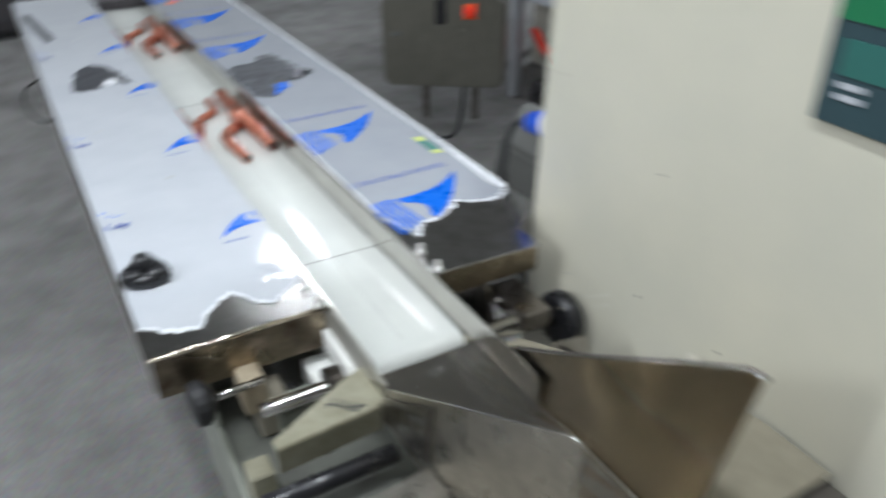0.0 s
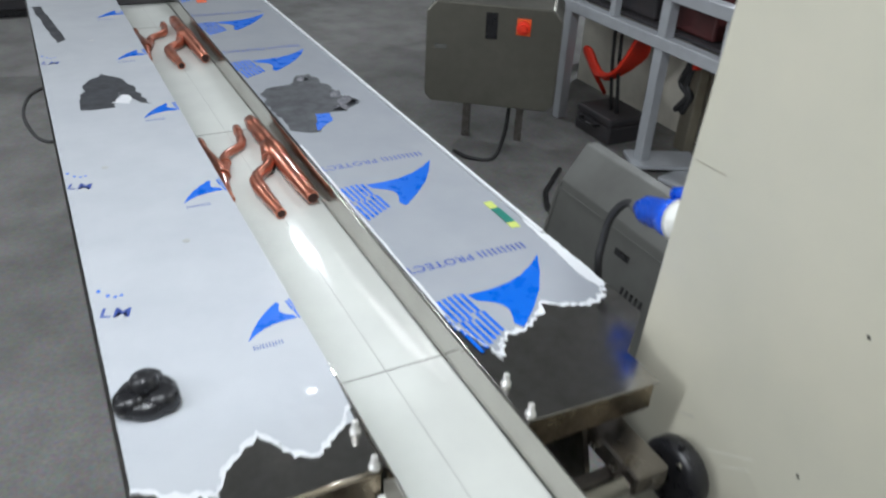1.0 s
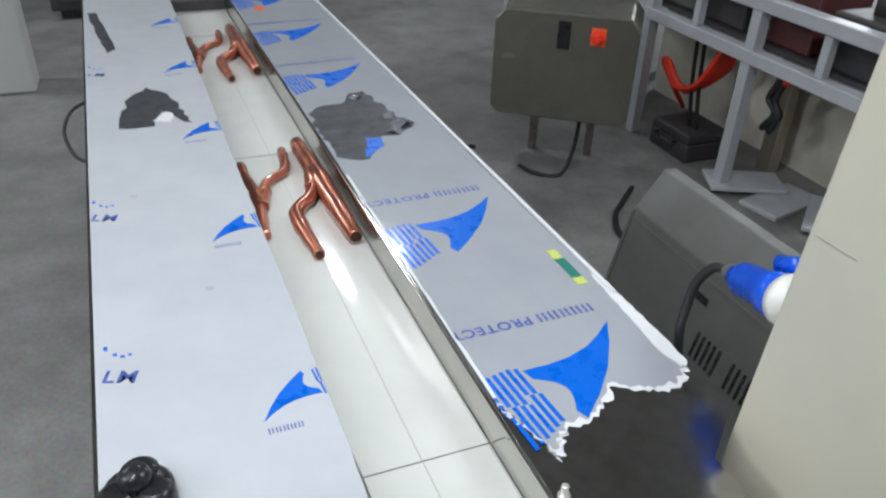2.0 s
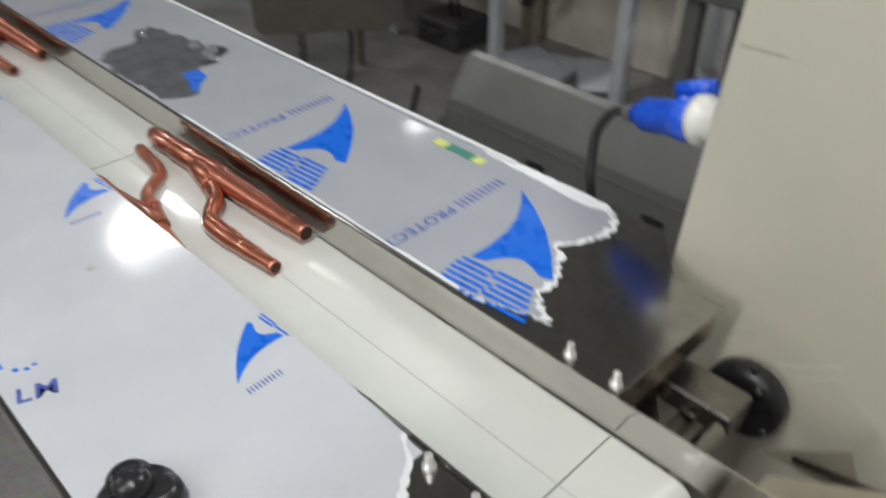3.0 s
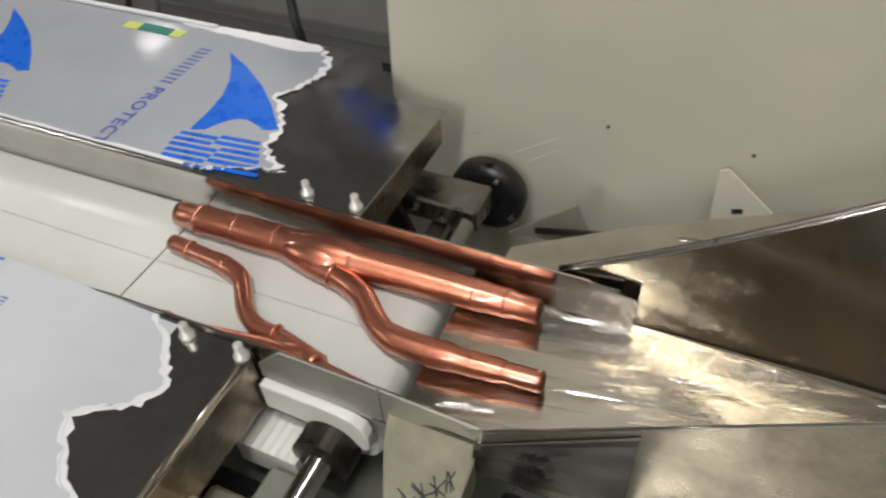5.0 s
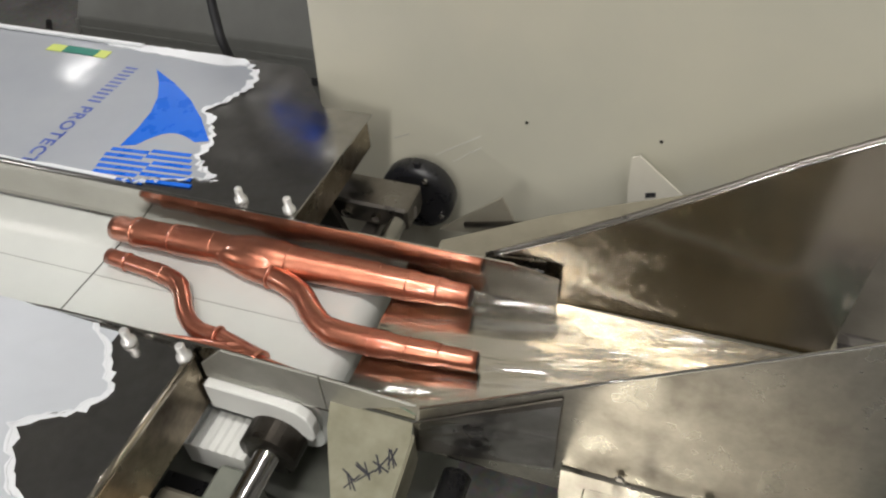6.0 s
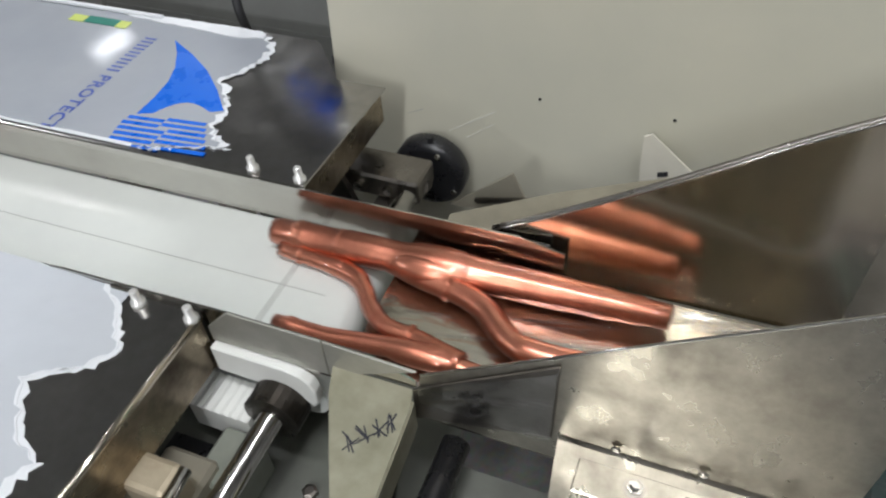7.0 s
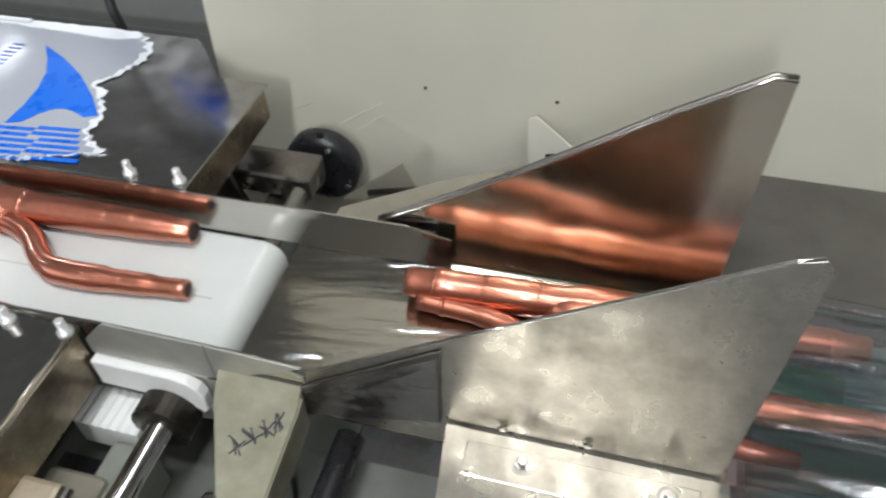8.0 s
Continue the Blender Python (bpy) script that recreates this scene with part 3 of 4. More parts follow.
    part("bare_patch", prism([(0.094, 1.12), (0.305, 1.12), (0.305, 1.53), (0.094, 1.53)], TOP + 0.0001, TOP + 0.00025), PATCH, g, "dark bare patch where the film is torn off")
    for k in range(6):
        if k != 2:
            logo(g, 0.307, 0.549 + 0.3845 * k, left=0.0935)
            printed_word(g, "PROTECT", 0.209, 0.549 + 0.3845 * k + 0.0425, 0.0250, left=0.0935)
    curl(g, torn, 4)
    fold = sweep(curve_points([(0.352, 0.60, TOP + 0.004), (0.351, 1.1, TOP + 0.005), (0.353, 1.8, TOP + 0.004), (0.352, 2.55, TOP + 0.004)], 8), 0.0035, 8)
    part("folded_edge", fold, FILM_TORN, g, "rolled-up film edge")
    rng = random.Random(21)
    strip = [(0.0932, 0.46 + 0.03 * k) for k in range(22)] + [(0.0972 + rng.uniform(-0.0012, 0.0014), 0.46 + 0.03 * k) for k in range(21, -1, -1)]
    part("turned_edge", prism(strip, TOP + 0.0012, TOP + 0.0019), FILM_TORN, g, "white turned-up film edge along the channel")
    band = ragged([(0.3575, 0.66), (0.3575, 0.446), (0.343, 0.432), (0.336, 0.47), (0.3405, 0.55), (0.346, 0.655)], 0.012, 0.0016, 22, True)
    part("turned_edge", prism(band, TOP + 0.0012, TOP + 0.0026), FILM_TORN, g, "white folded-over film edge")
    for px, py, turn, size in ((0.275, 1.29, 20, 0.030), (0.262, 1.345, 75, 0.024), (0.245, 1.255, 140, 0.022), (0.225, 1.47, 40, 0.018)):
        def flap_at(u, v, px=px, py=py, a=radians(turn), size=size):
            lx, ly = size * (u - 0.5) * 1.6, size * (v - 0.5)
            h = size * 0.35 * max(0.0, math.sin(math.pi * u)) * (0.6 + 0.8 * abs(noise.noise((u * 3, v * 4, turn))))
            return px + lx * math.cos(a) - ly * math.sin(a), py + lx * math.sin(a) + ly * math.cos(a), TOP + 0.0006 + h
        part("torn_flap", web(flap_at, 10, 8), FLAP, g, "dark shiny curled flap of torn film", smooth=True)
    scrap = prism(ragged([(0.152, 1.15), (0.178, 1.24), (0.21, 1.235), (0.20, 1.19)], 0.012, 0.003, 13, True), TOP + 0.0006, TOP + 0.0012)
    part("scrap", scrap, INK, g, "scrap of blue printed film")


def curl(parent, line, seed):
    """The lifted lip along a torn edge."""
    rng, b, last = random.Random(seed), bmesh.new(), None
    for i, (x, y) in enumerate(line):
        h = 0.0002 + 0.0011 * abs(noise.noise((x * 40, y * 40, seed)))
        row = [b.verts.new((x, y + 0.002, TOP + 0.0011)), b.verts.new((x + rng.uniform(-0.002, 0.002), y - 0.001, TOP + 0.0011 + h * 0.6)), b.verts.new((x + rng.uniform(-0.003, 0.003), y - 0.003 - rng.uniform(0, 0.005), TOP + 0.001 + h))]
        if last:
            for k in range(2):
                b.faces.new((last[k], last[k + 1], row[k + 1], row[k]))
        last = row
    part("torn_lip", b, FILM_TORN, parent, "lifted torn lip of the film", smooth=True)
    b, last = bmesh.new(), None
    for i, (x, y) in enumerate(line):
        deep = 0.002 + 0.0065 * abs(noise.noise((x * 35, y * 35, seed + 5))) + rng.uniform(0, 0.0015)
        row = [b.verts.new((x, y + 0.0006, TOP + 0.00165)), b.verts.new((x, y + 0.4 * deep, TOP + 0.0019 + rng.uniform(0, 0.0004))), b.verts.new((x, y + deep, TOP + 0.00135))]
        if last:
            for k in range(2):
                b.faces.new((last[k], last[k + 1], row[k + 1], row[k]))
        last = row
    part("frayed_edge", b, FILM_TORN, parent, "white stretched edge of the torn film", smooth=True)


def small_marks():
    t = tagged(part("tape", box(0.315, 0.331, 0.655, 0.709, TOP + 0.0014, TOP + 0.0024), GREEN), "short dark green tape strip on white film", "tape")
    part("tape_end", box(0.314, 0.331, 0.637, 0.655, TOP + 0.0014, TOP + 0.0022), YELLOW, t, "yellow tape end")
    part("tape_end", box(0.314, 0.330, 0.709, 0.735, TOP + 0.0014, TOP + 0.0022), YELLOW, t, "yellow tape end")
    tagged(part("label", box(0.145, 0.175, 2.27, 2.31, TOP + 0.0014, TOP + 0.002), ORANGE), "small orange sticker on white film", "sticker")


# ---- copper fittings ----
def ring_profile(r, w=0.0042, proud=0.0006):
    """A rolled bead round a tube of radius r."""
    return [(w * k / 6, r - 0.0006 + (proud + 0.0006) * math.sin(math.pi * k / 6)) for k in range(7)]


def big_joint(p):
    """Large branch joint: a stepped tube with an offset arm. y is measured from its leading end."""
    FAT = 1.18

    def x_at(s):
        return 0.0655 - 0.034 * s

    prof = [(0.0, 0.0092), (0.002, 0.0105), (0.022, 0.0108), (0.028, 0.0122), (0.05, 0.0124), (0.056, 0.0134), (0.09, 0.0136), (0.098, 0.0146), (0.185, 0.0148), (0.19, 0.0158),
            (0.197, 0.0158), (0.203, 0.0172), (0.225, 0.0178), (0.245, 0.0170), (0.262, 0.0142), (0.275, 0.0140), (0.285, 0.0146), (0.325, 0.0146), (0.333, 0.0134), (0.367, 0.0132), (0.372, 0.0139),
            (0.378, 0.0139), (0.381, 0.0126), (0.40, 0.0124), (0.408, 0.0115)]
    b = sweep([(x_at(s), s, 0.0178) for s, _ in prof], [r * FAT for _, r in prof], 22)
    ob = tagged(part("branch_joint", b, COPPER, None), "shiny copper branch joint with stepped main tube", "pipe fitting", "copper fittings")
    arm = curve_points([(0.056, 0.278, 0.0165), (0.046, 0.245, 0.0150), (0.040, 0.222, 0.0142), (0.036, 0.196, 0.0140), (0.024, 0.166, 0.0140), (0.004, 0.143, 0.0140), (-0.009, 0.122, 0.0140), (-0.012, 0.096, 0.0140), (-0.010, 0.05, 0.0138), (-0.006, 0.005, 0.013), (-0.003, -0.028, 0.0125)], 5)
    n = len(arm) - 1
    rad = []
    for i in range(n + 1):
        t = i / n
        rad.append(FAT * 0.93 * (0.0140 - 0.0028 * min(1, t / 0.2) if t < 0.22 else 0.0112 if t < 0.62 else 0.0124 if t < 0.80 else 0.0106 if t < 0.9 else 0.0090))
    part("arm", sweep(arm, rad, 18), COPPER, ob, "bent copper side arm")
    part("bore", rod((x_at(0), -0.0006, 0.0178), (x_at(0), 0.002, 0.0178), 0.0098), BORE_DARK, ob)
    part("bore", rod((-0.003, -0.0288, 0.0125), (-0.0032, -0.026, 0.0125), 0.0074), BORE_DARK, ob)
    bulb = bmesh.new()
    bmesh.ops.create_uvsphere(bulb, u_segments=20, v_segments=12, radius=1)
    for v in bulb.verts:
        v.co = Vector((0.0505 + v.co.x * 0.0195, 0.234 + v.co.y * 0.044, 0.0180 + v.co.z * 0.0182))
    for f in bulb.faces:
        f.smooth = True
    part("crotch", bulb, COPPER, ob, "swollen copper crotch where the arm leaves")
    along, wide = [s for s, _ in prof], [r for _, r in prof]
    for s in (0.030, 0.061, 0.092, 0.190, 0.280, 0.330, 0.377):
        part("ring", lathe(ring_profile(FAT * float(np.interp(s, along, wide))), (x_at(s), s, 0.0178), (x_at(s), 1, 0.0178), 22), COPPER, ob, smooth=True)
    for y, x in ((0.072, -0.0112), (0.036, -0.0088), (0.006, -0.0061)):
        part("ring", lathe(ring_profile(0.0136 if y > 0.05 else 0.0116 if y > 0.01 else 0.0099), (x, y, 0.0137), (x, 1, 0.0137), 20), COPPER, ob, smooth=True)
    part("ring", lathe(ring_profile(0.0140), (0.0375, 0.203, 0.0141), (0.046, 0.245, 0.0150), 20), COPPER, ob, smooth=True)
    ob.location = p
    return ob


def small_joint(p):
    """Smaller branch joint with two trailing legs, lying by the other guide."""
    prof = [(0.06, 0.0075), (0.09, 0.0078), (0.095, 0.009), (0.17, 0.0092), (0.18, 0.011), (0.205, 0.0126), (0.222, 0.0120), (0.235, 0.0098), (0.29, 0.0096), (0.30, 0.0088), (0.325, 0.0088), (0.33, 0.0097), (0.336, 0.0097), (0.339, 0.0082), (0.35, 0.0080)]
    b = sweep([(-0.072 + (0.008 if 0.16 < s < 0.24 else 0), s, 0.0105) for s, _ in prof], [r for _, r in prof], 18)
    ob = tagged(part("branch_joint", b, COPPER, None), "small shiny copper branch joint with two legs", "pipe fitting", "copper fittings")
    leg = curve_points([(x, y, 0.0105) for x, y in ((-0.062, 0.165), (-0.054, 0.192), (-0.047, 0.216), (-0.045, 0.240), (-0.038, 0.257), (-0.026, 0.271), (-0.010, 0.284), (0.003, 0.298), (0.0100, 0.320), (0.0135, 0.350), (0.017, 0.393))], 5)
    n = len(leg) - 1
    part("leg", sweep(leg, [0.0122 - 0.003 * min(1, i / n / 0.18) if i / n < 0.2 else 0.0090 if i / n < 0.66 else 0.0102 if i / n < 0.86 else 0.0092 for i in range(n + 1)], 16), COPPER, ob, "bent copper leg")
    bulb = bmesh.new()
    bmesh.ops.create_uvsphere(bulb, u_segments=18, v_segments=12, radius=1)
    for v in bulb.verts:
        v.co = Vector((-0.060 + v.co.x * 0.0125, 0.190 + v.co.y * 0.024, 0.0112 + v.co.z * 0.0112))
    for f in bulb.faces:
        f.smooth = True
    part("crotch", bulb, COPPER, ob, "swollen copper crotch where the leg leaves")
    for q, d, r in (((-0.0465, 0.218, 0.0105), (-0.045, 0.240, 0.0105), 0.0118), ((0.0095, 0.317, 0.0105), (0.0135, 0.350, 0.0105), 0.0108), ((0.0148, 0.366, 0.0105), (0.017, 0.393, 0.0105), 0.0108)):
        part("ring", lathe(ring_profile(r - 0.0008), q, d, 18), COPPER, ob, smooth=True)
    part("bore", rod((0.017, 0.3920, 0.0105), (0.0172, 0.3938, 0.0105), 0.0072), BORE_DARK, ob)
    part("bore", rod((-0.072, 0.3490, 0.0105), (-0.072, 0.3506, 0.0105), 0.0062), BORE_DARK, ob)
    ob.location = p
    return ob


# ---- film former ----
def twisted_sheet(x0, nu=28, nv=10, thick=0.002):
    """The far wing: upright where it meets the guide, leaning out more and more towards its tip."""
    b, sides = bmesh.new(), []
    for off in (0.0, thick):
        grid = []
        for i in range(nu + 1):
            u = i / nu
            top = 0.842 + 0.187 * u - (0.010 * (u - 0.965) / 0.035 if u > 0.965 else 0)
            row = []
            for k in range(nv + 1):
                v = k / nv
                y = 0.034 - 0.326 * u - (0.018 * u + 0.004 * (1 - u)) * v
                z = 0.80 + (top - 0.80) * v
                lean = 0.19 * min(1, 0.1 + 1.25 * u)
                row.append(b.verts.new((x0 + off + lean * (z - 0.80) - 0.022 * (y - 0.034), y, z)))
            grid.append(row)
        sides.append(grid)
        for r, q in zip(grid, grid[1:]):
            for k in range(nv):
                f = (r[k], r[k + 1], q[k + 1], q[k])
                b.faces.new(f if off else f[::-1])
    a, c = sides
    for i in range(nu):
        for k in (0, nv):
            b.faces.new((a[i][k], a[i + 1][k], c[i + 1][k], c[i][k]))
    for k in range(nv):
        for i in (0, nu):
            b.faces.new((a[i][k], a[i][k + 1], c[i][k + 1], c[i][k]))
    bmesh.ops.recalc_face_normals(b, faces=b.faces[:])
    for e in b.edges:
        if len(e.link_faces) == 2 and e.calc_face_angle(0) > 0.6:
            e.smooth = False
    return b


def trough_rise(x):
    """Bends the trough's floor up at the far wing, added to catch a lamp's highlight."""
    return 0.004 * (max(0.0, x - 0.052) / 0.045) ** 2


def film_web():
    """Clear film drawn over the former: flat in the trough, pulled round the near corner."""
    def floor_at(u, v):
        x, y = -0.088 + 0.180 * u, 0.116 - 0.42 * v
        lift = abs(noise.noise((x * 42 + 9 * y, y * 4.5, 1))) + 0.4 * abs(noise.noise((x * 110 + 25 * y, y * 9, 7)))
        return x, y, BED - 0.0026 + trough_rise(x) + 0.0032 * min(1, lift * 1.5) * min(1, 8 * v + 0.3)

    f = tagged(part("wrapping_film", web(floor_at, 90, 48), CLEAR_WEB, smooth=True), "clear wrinkled plastic film lying in the former's trough", "plastic film")
    f.visible_shadow = False

    def corner_at(u, v):
        y = 0.028 - 0.112 * u
        z = 0.826 + (0.016 + 0.066 * u) * v
        fold = 0.0035 * abs(noise.noise((y * 30 + z * 70, y * 8, 4)))
        return -0.1005 + 0.10 * (z - 0.80) - fold, y, z

    part("corner_fold", web(corner_at, 50, 24), CLEAR_WEB, f, "film pulled tight round the former's corner", smooth=True).visible_shadow = False


def film_former():
    c = thing("film_former", "bent stainless steel film former with two tall wings", "film former")
    floor = [(-0.093, BED - 0.006), (0.097, BED - 0.006)]
    floor += [(0.097 - 0.045 * k / 14, BED - 0.003 + trough_rise(0.097 - 0.045 * k / 14)) for k in range(15)] + [(-0.093, BED - 0.003)]
    trough = prism(floor, -0.31, 0.118, "y")
    bmesh.ops.recalc_face_normals(trough, faces=trough.faces[:])
    for e in trough.edges:
        e.smooth = e.calc_face_angle(0) < 0.4
    part("trough", trough, TROUGH, c, "shiny steel trough floor with streaks", smooth=True)
    # wings: low at the belt, rising to a clipped tip
    outline = [(0.034, 0.80), (-0.296, 0.80), (-0.314, 1.037), (-0.307, 1.046), (-0.292, 1.0415), (0.028, 0.852)]
    near = prism(outline, -0.0955, -0.0935, "x", bevel=0.0005)
    for v in near.verts:
        v.co.x += 0.10 * (v.co.z - 0.80)
    part("wing", near, STEEL_STAINED, c, "tall stained steel wing")
    far = twisted_sheet(0.0965)
    part("wing", far, STEEL_BRIGHT, c, "tall shiny steel wing", smooth=True)
    # Chromed rods along both wing tops stand for the highlight on their rims.
    tops = []
    for i in range(21):
        u = i / 20
        y, z = 0.030 - 0.340 * u, 0.842 + 0.187 * u - (0.010 * (u - 0.965) / 0.035 if u > 0.965 else 0)
        tops.append((0.0975 + 0.19 * min(1, 0.1 + 1.25 * u) * (z - 0.80) - 0.022 * (y - 0.034), y, z + 0.0005))
    part("rim", sweep(tops, 0.0016, 8), CHROME, c, "folded rim of the wing, chromed for its highlight line", smooth=True)
    # Back of the same rim, given a darker steel than the wing.
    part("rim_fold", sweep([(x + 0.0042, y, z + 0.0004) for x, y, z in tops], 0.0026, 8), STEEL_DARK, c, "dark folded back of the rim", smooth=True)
    tops = [(-0.0945 + 0.10 * (z - 0.80), y, z + 0.0005) for y, z in ((0.028, 0.852), (-0.132, 0.9467), (-0.292, 1.0415), (-0.306, 1.046))]
    part("rim", sweep(tops, 0.0013, 8), CHROME, c, "folded rim of the wing, chromed for its highlight line", smooth=True)
    # folded flanges carrying the wings
    b = sheet([(-0.0955, -0.090), (-0.0955, -0.305), (-0.27, -0.305), (-0.27, -0.098), (-0.158, -0.098)],
              [[(-0.112, -0.12), (-0.122, -0.12), (-0.122, -0.15), (-0.112, -0.15)], [(-0.112, -0.24), (-0.122, -0.24), (-0.122, -0.275), (-0.112, -0.275)]], 0.8265, 0.8295)
    part("flange", b, STEEL_STAINED, c, "stained slotted flange")
    part("flange", sheet([(0.1125, 0.10), (0.16, 0.10), (0.232, -0.005), (0.276, -0.083), (0.335, -0.195), (0.335, -0.305), (0.1125, -0.305)], [], 0.787, 0.790), OLIVE_SHEET, c, "grey-olive flange behind the far wing")
    part("strap", box(-0.135, -0.106, -0.285, -0.110, 0.8297, 0.8320, 0.001), STEEL_STAINED, c, "slotted steel strap")
    for y in (-0.155, -0.262):
        bolt = part("bolt", lathe([(0, 0.0065), (0.003, 0.0065), (0.0032, 0.004), (0.006, 0.004), (0.0065, 0.003)], (-0.118, y, 0.832), (-0.118, y, 1), 6), CHROME, c)
        part("washer", lathe([(0, 0.009), (0.0010, 0.009)], (-0.118, y, 0.8318), (-0.118, y, 1), 20), STEEL, bolt)
    for y, z in ((-0.135, 0.838), (-0.20, 0.840)):
        part("weld", lathe([(0, 0.0042), (0.0012, 0.003), (0.0018, 0.001)], (-0.0945, y, z), (-1, y, z), 10), CHROME, c)
    # sheet beside the belt nose, with marker scrawl
    apron = part("apron", prism([(-0.0905, 0.112), (-0.0905, 0.036), (-0.110, 0.031), (-0.24, 0.022), (-0.24, 0.038), (-0.116, 0.103)], 0.8275, 0.8295), APRON, c, "thin crumpled steel apron")
    corner = prism([(0.034, 0.80), (0.034, 0.836), (-0.085, 0.912), (-0.085, 0.829)], -0.0985, -0.0965, "x")
    for v in corner.verts:
        v.co.x += 0.10 * (v.co.z - 0.80)
    # Lies flat on the wing; darker steel stands for the bend's shade.
    part("gusset", corner, STEEL_DARK, c, "corner sheet of the wing, darker for the bend's shade")
    part("front_bar", prism([(-0.24, 0.0205), (-0.110, 0.0295), (-0.100, 0.0310), (-0.100, 0.0345), (-0.24, 0.0245)], 0.790, 0.8272), APRON, c, "folded-down front of the apron")
    rng = random.Random(4)
    for k in range(4):
        for n in range(4):
            u, v = -0.153 + 0.0085 * k + rng.uniform(-0.003, 0.003), 0.0655 - 0.0085 * k + rng.uniform(-0.003, 0.003)
            a = radians(rng.uniform(20, 75) if n else rng.uniform(-50, 0))
            du, dv, w = 0.0082 * math.cos(a), 0.0082 * math.sin(a), 0.0006
            part("marker_stroke", prism([(u - du - w * math.sin(a), v - dv + w * math.cos(a)), (u - du + w * math.sin(a), v - dv - w * math.cos(a)), (u + du + w * math.sin(a), v + dv - w * math.cos(a)), (u + du - w * math.sin(a), v + dv + w * math.cos(a))], 0.8297, 0.8300 + 0.00005 * (4 * k + n)), MARKER, apron)
    part("roller", rod((-0.27, -0.003, 0.775), (-0.097, -0.003, 0.775), 0.013), BLACK, c, "black rubber roller", smooth=False)
    part("under_plate", box(-0.27, -0.098, -0.10, 0.02, 0.735, 0.739), UNDER, c, "grey-green plate under the roller")
    part("under_wall", box(-0.27, -0.098, -0.105, -0.101, 0.735, 0.8265), STEEL_DARK, c)
    # small upright brackets behind the far wing
    part("bracket", prism([(0.054, 0.793), (0.135, 0.722), (0.028, 0.735)], 0.243, 0.246, "x"), BEIGE, c, "pointed sheet bracket")
    # Black block put in the gap; its colour is the shade between guide and wing.
    part("stop_block", box(0.0915, 0.0950, -0.030, 0.025, 0.834, 0.846, 0.001), BLACK, c, "black block filling the dark gap by the guide's end")
    # Tab and the light reflected on the cabinet above it, as one pale piece.
    tab = part("bracket", prism([(-0.0833, 0.7344), (-0.1428, 0.7793), (-0.1262, 0.7931), (-0.0878, 0.8257), (-0.0791, 0.8207), (-0.0798, 0.7786)], 0.320, 0.323, "x"), PALE, c, "pale tab with a hole, joined to the light patch above it")
    part("hole", prism([(-0.1020, 0.7664), (-0.1136, 0.7708), (-0.1128, 0.7769), (-0.1012, 0.7734)], 0.3190, 0.3198, "x"), BLACK, tab)
    part("brace", sweep([(0.242, 0.10, 0.74), (0.235, -0.05, 0.785), (0.235, -0.09, 0.793)], 0.004, 8), STEEL_DARK, c)
    part("deck", box(0.150, 0.338, -1.4, -0.20, 0.752, 0.772), DECK, c, "dull steel deck beside the former")
    return c


def hand_wheel():
    w = thing("hand_wheel", "black adjusting hand wheel on a steel spindle by the cabinet", "hand wheel")
    cx, cy, cz = 0.292, 0.187, 0.716
    rim = lathe([(0, 0.040), (0.002, 0.047), (0.006, 0.0505), (0.026, 0.0505), (0.031, 0.047), (0.033, 0.036), (0.028, 0.032), (0.028, 0.018), (0.04, 0.014)], (cx, cy, cz), (cx + 1, cy, cz), 40)
    wheel = part("wheel", rim, BLACK, w, smooth=True)
    for a in range(0, 360, 90):
        y, z = cy + 0.041 * math.cos(radians(a + 25)), cz + 0.041 * math.sin(radians(a + 25))
        part("screw", lathe([(0, 0.004), (0.003, 0.004), (0.004, 0.002)], (cx, y, z), (cx - 1, y, z), 10), CHROME, wheel)
    part("pointer", lathe([(0, 0.005), (0.008, 0.004)], (cx + 0.01, cy - 0.004, cz + 0.0500), (cx + 0.01, cy - 0.004, 2), 10), BLACK, wheel)
    part("spindle", rod((0.093, 0.172, 0.755), (cx, cy, cz), 0.0075), CHROME, w)
    part("block", box(0.215, 0.268, 0.165, 0.275, 0.735, 0.768, 0.003), STEEL_DARK, w, "steel bearing block")
    part("collar", lathe([(0, 0.015), (0.03, 0.015), (0.031, 0.01)], (0.235, 0.176, 0.748), (cx, cy, cz), 20), STEEL_DARK, w)
    for y in (0.205, 0.245):
        part("bolt", lathe([(0, 0.006), (0.006, 0.006), (0.007, 0.004)], (0.215, y, 0.752), (-1, y, 0.752), 6), CHROME, w)
    part("rail", box(0.14, 0.25, 0.205, 0.225, 0.715, 0.732, 0.002), STEEL_DARK, w)
    return w


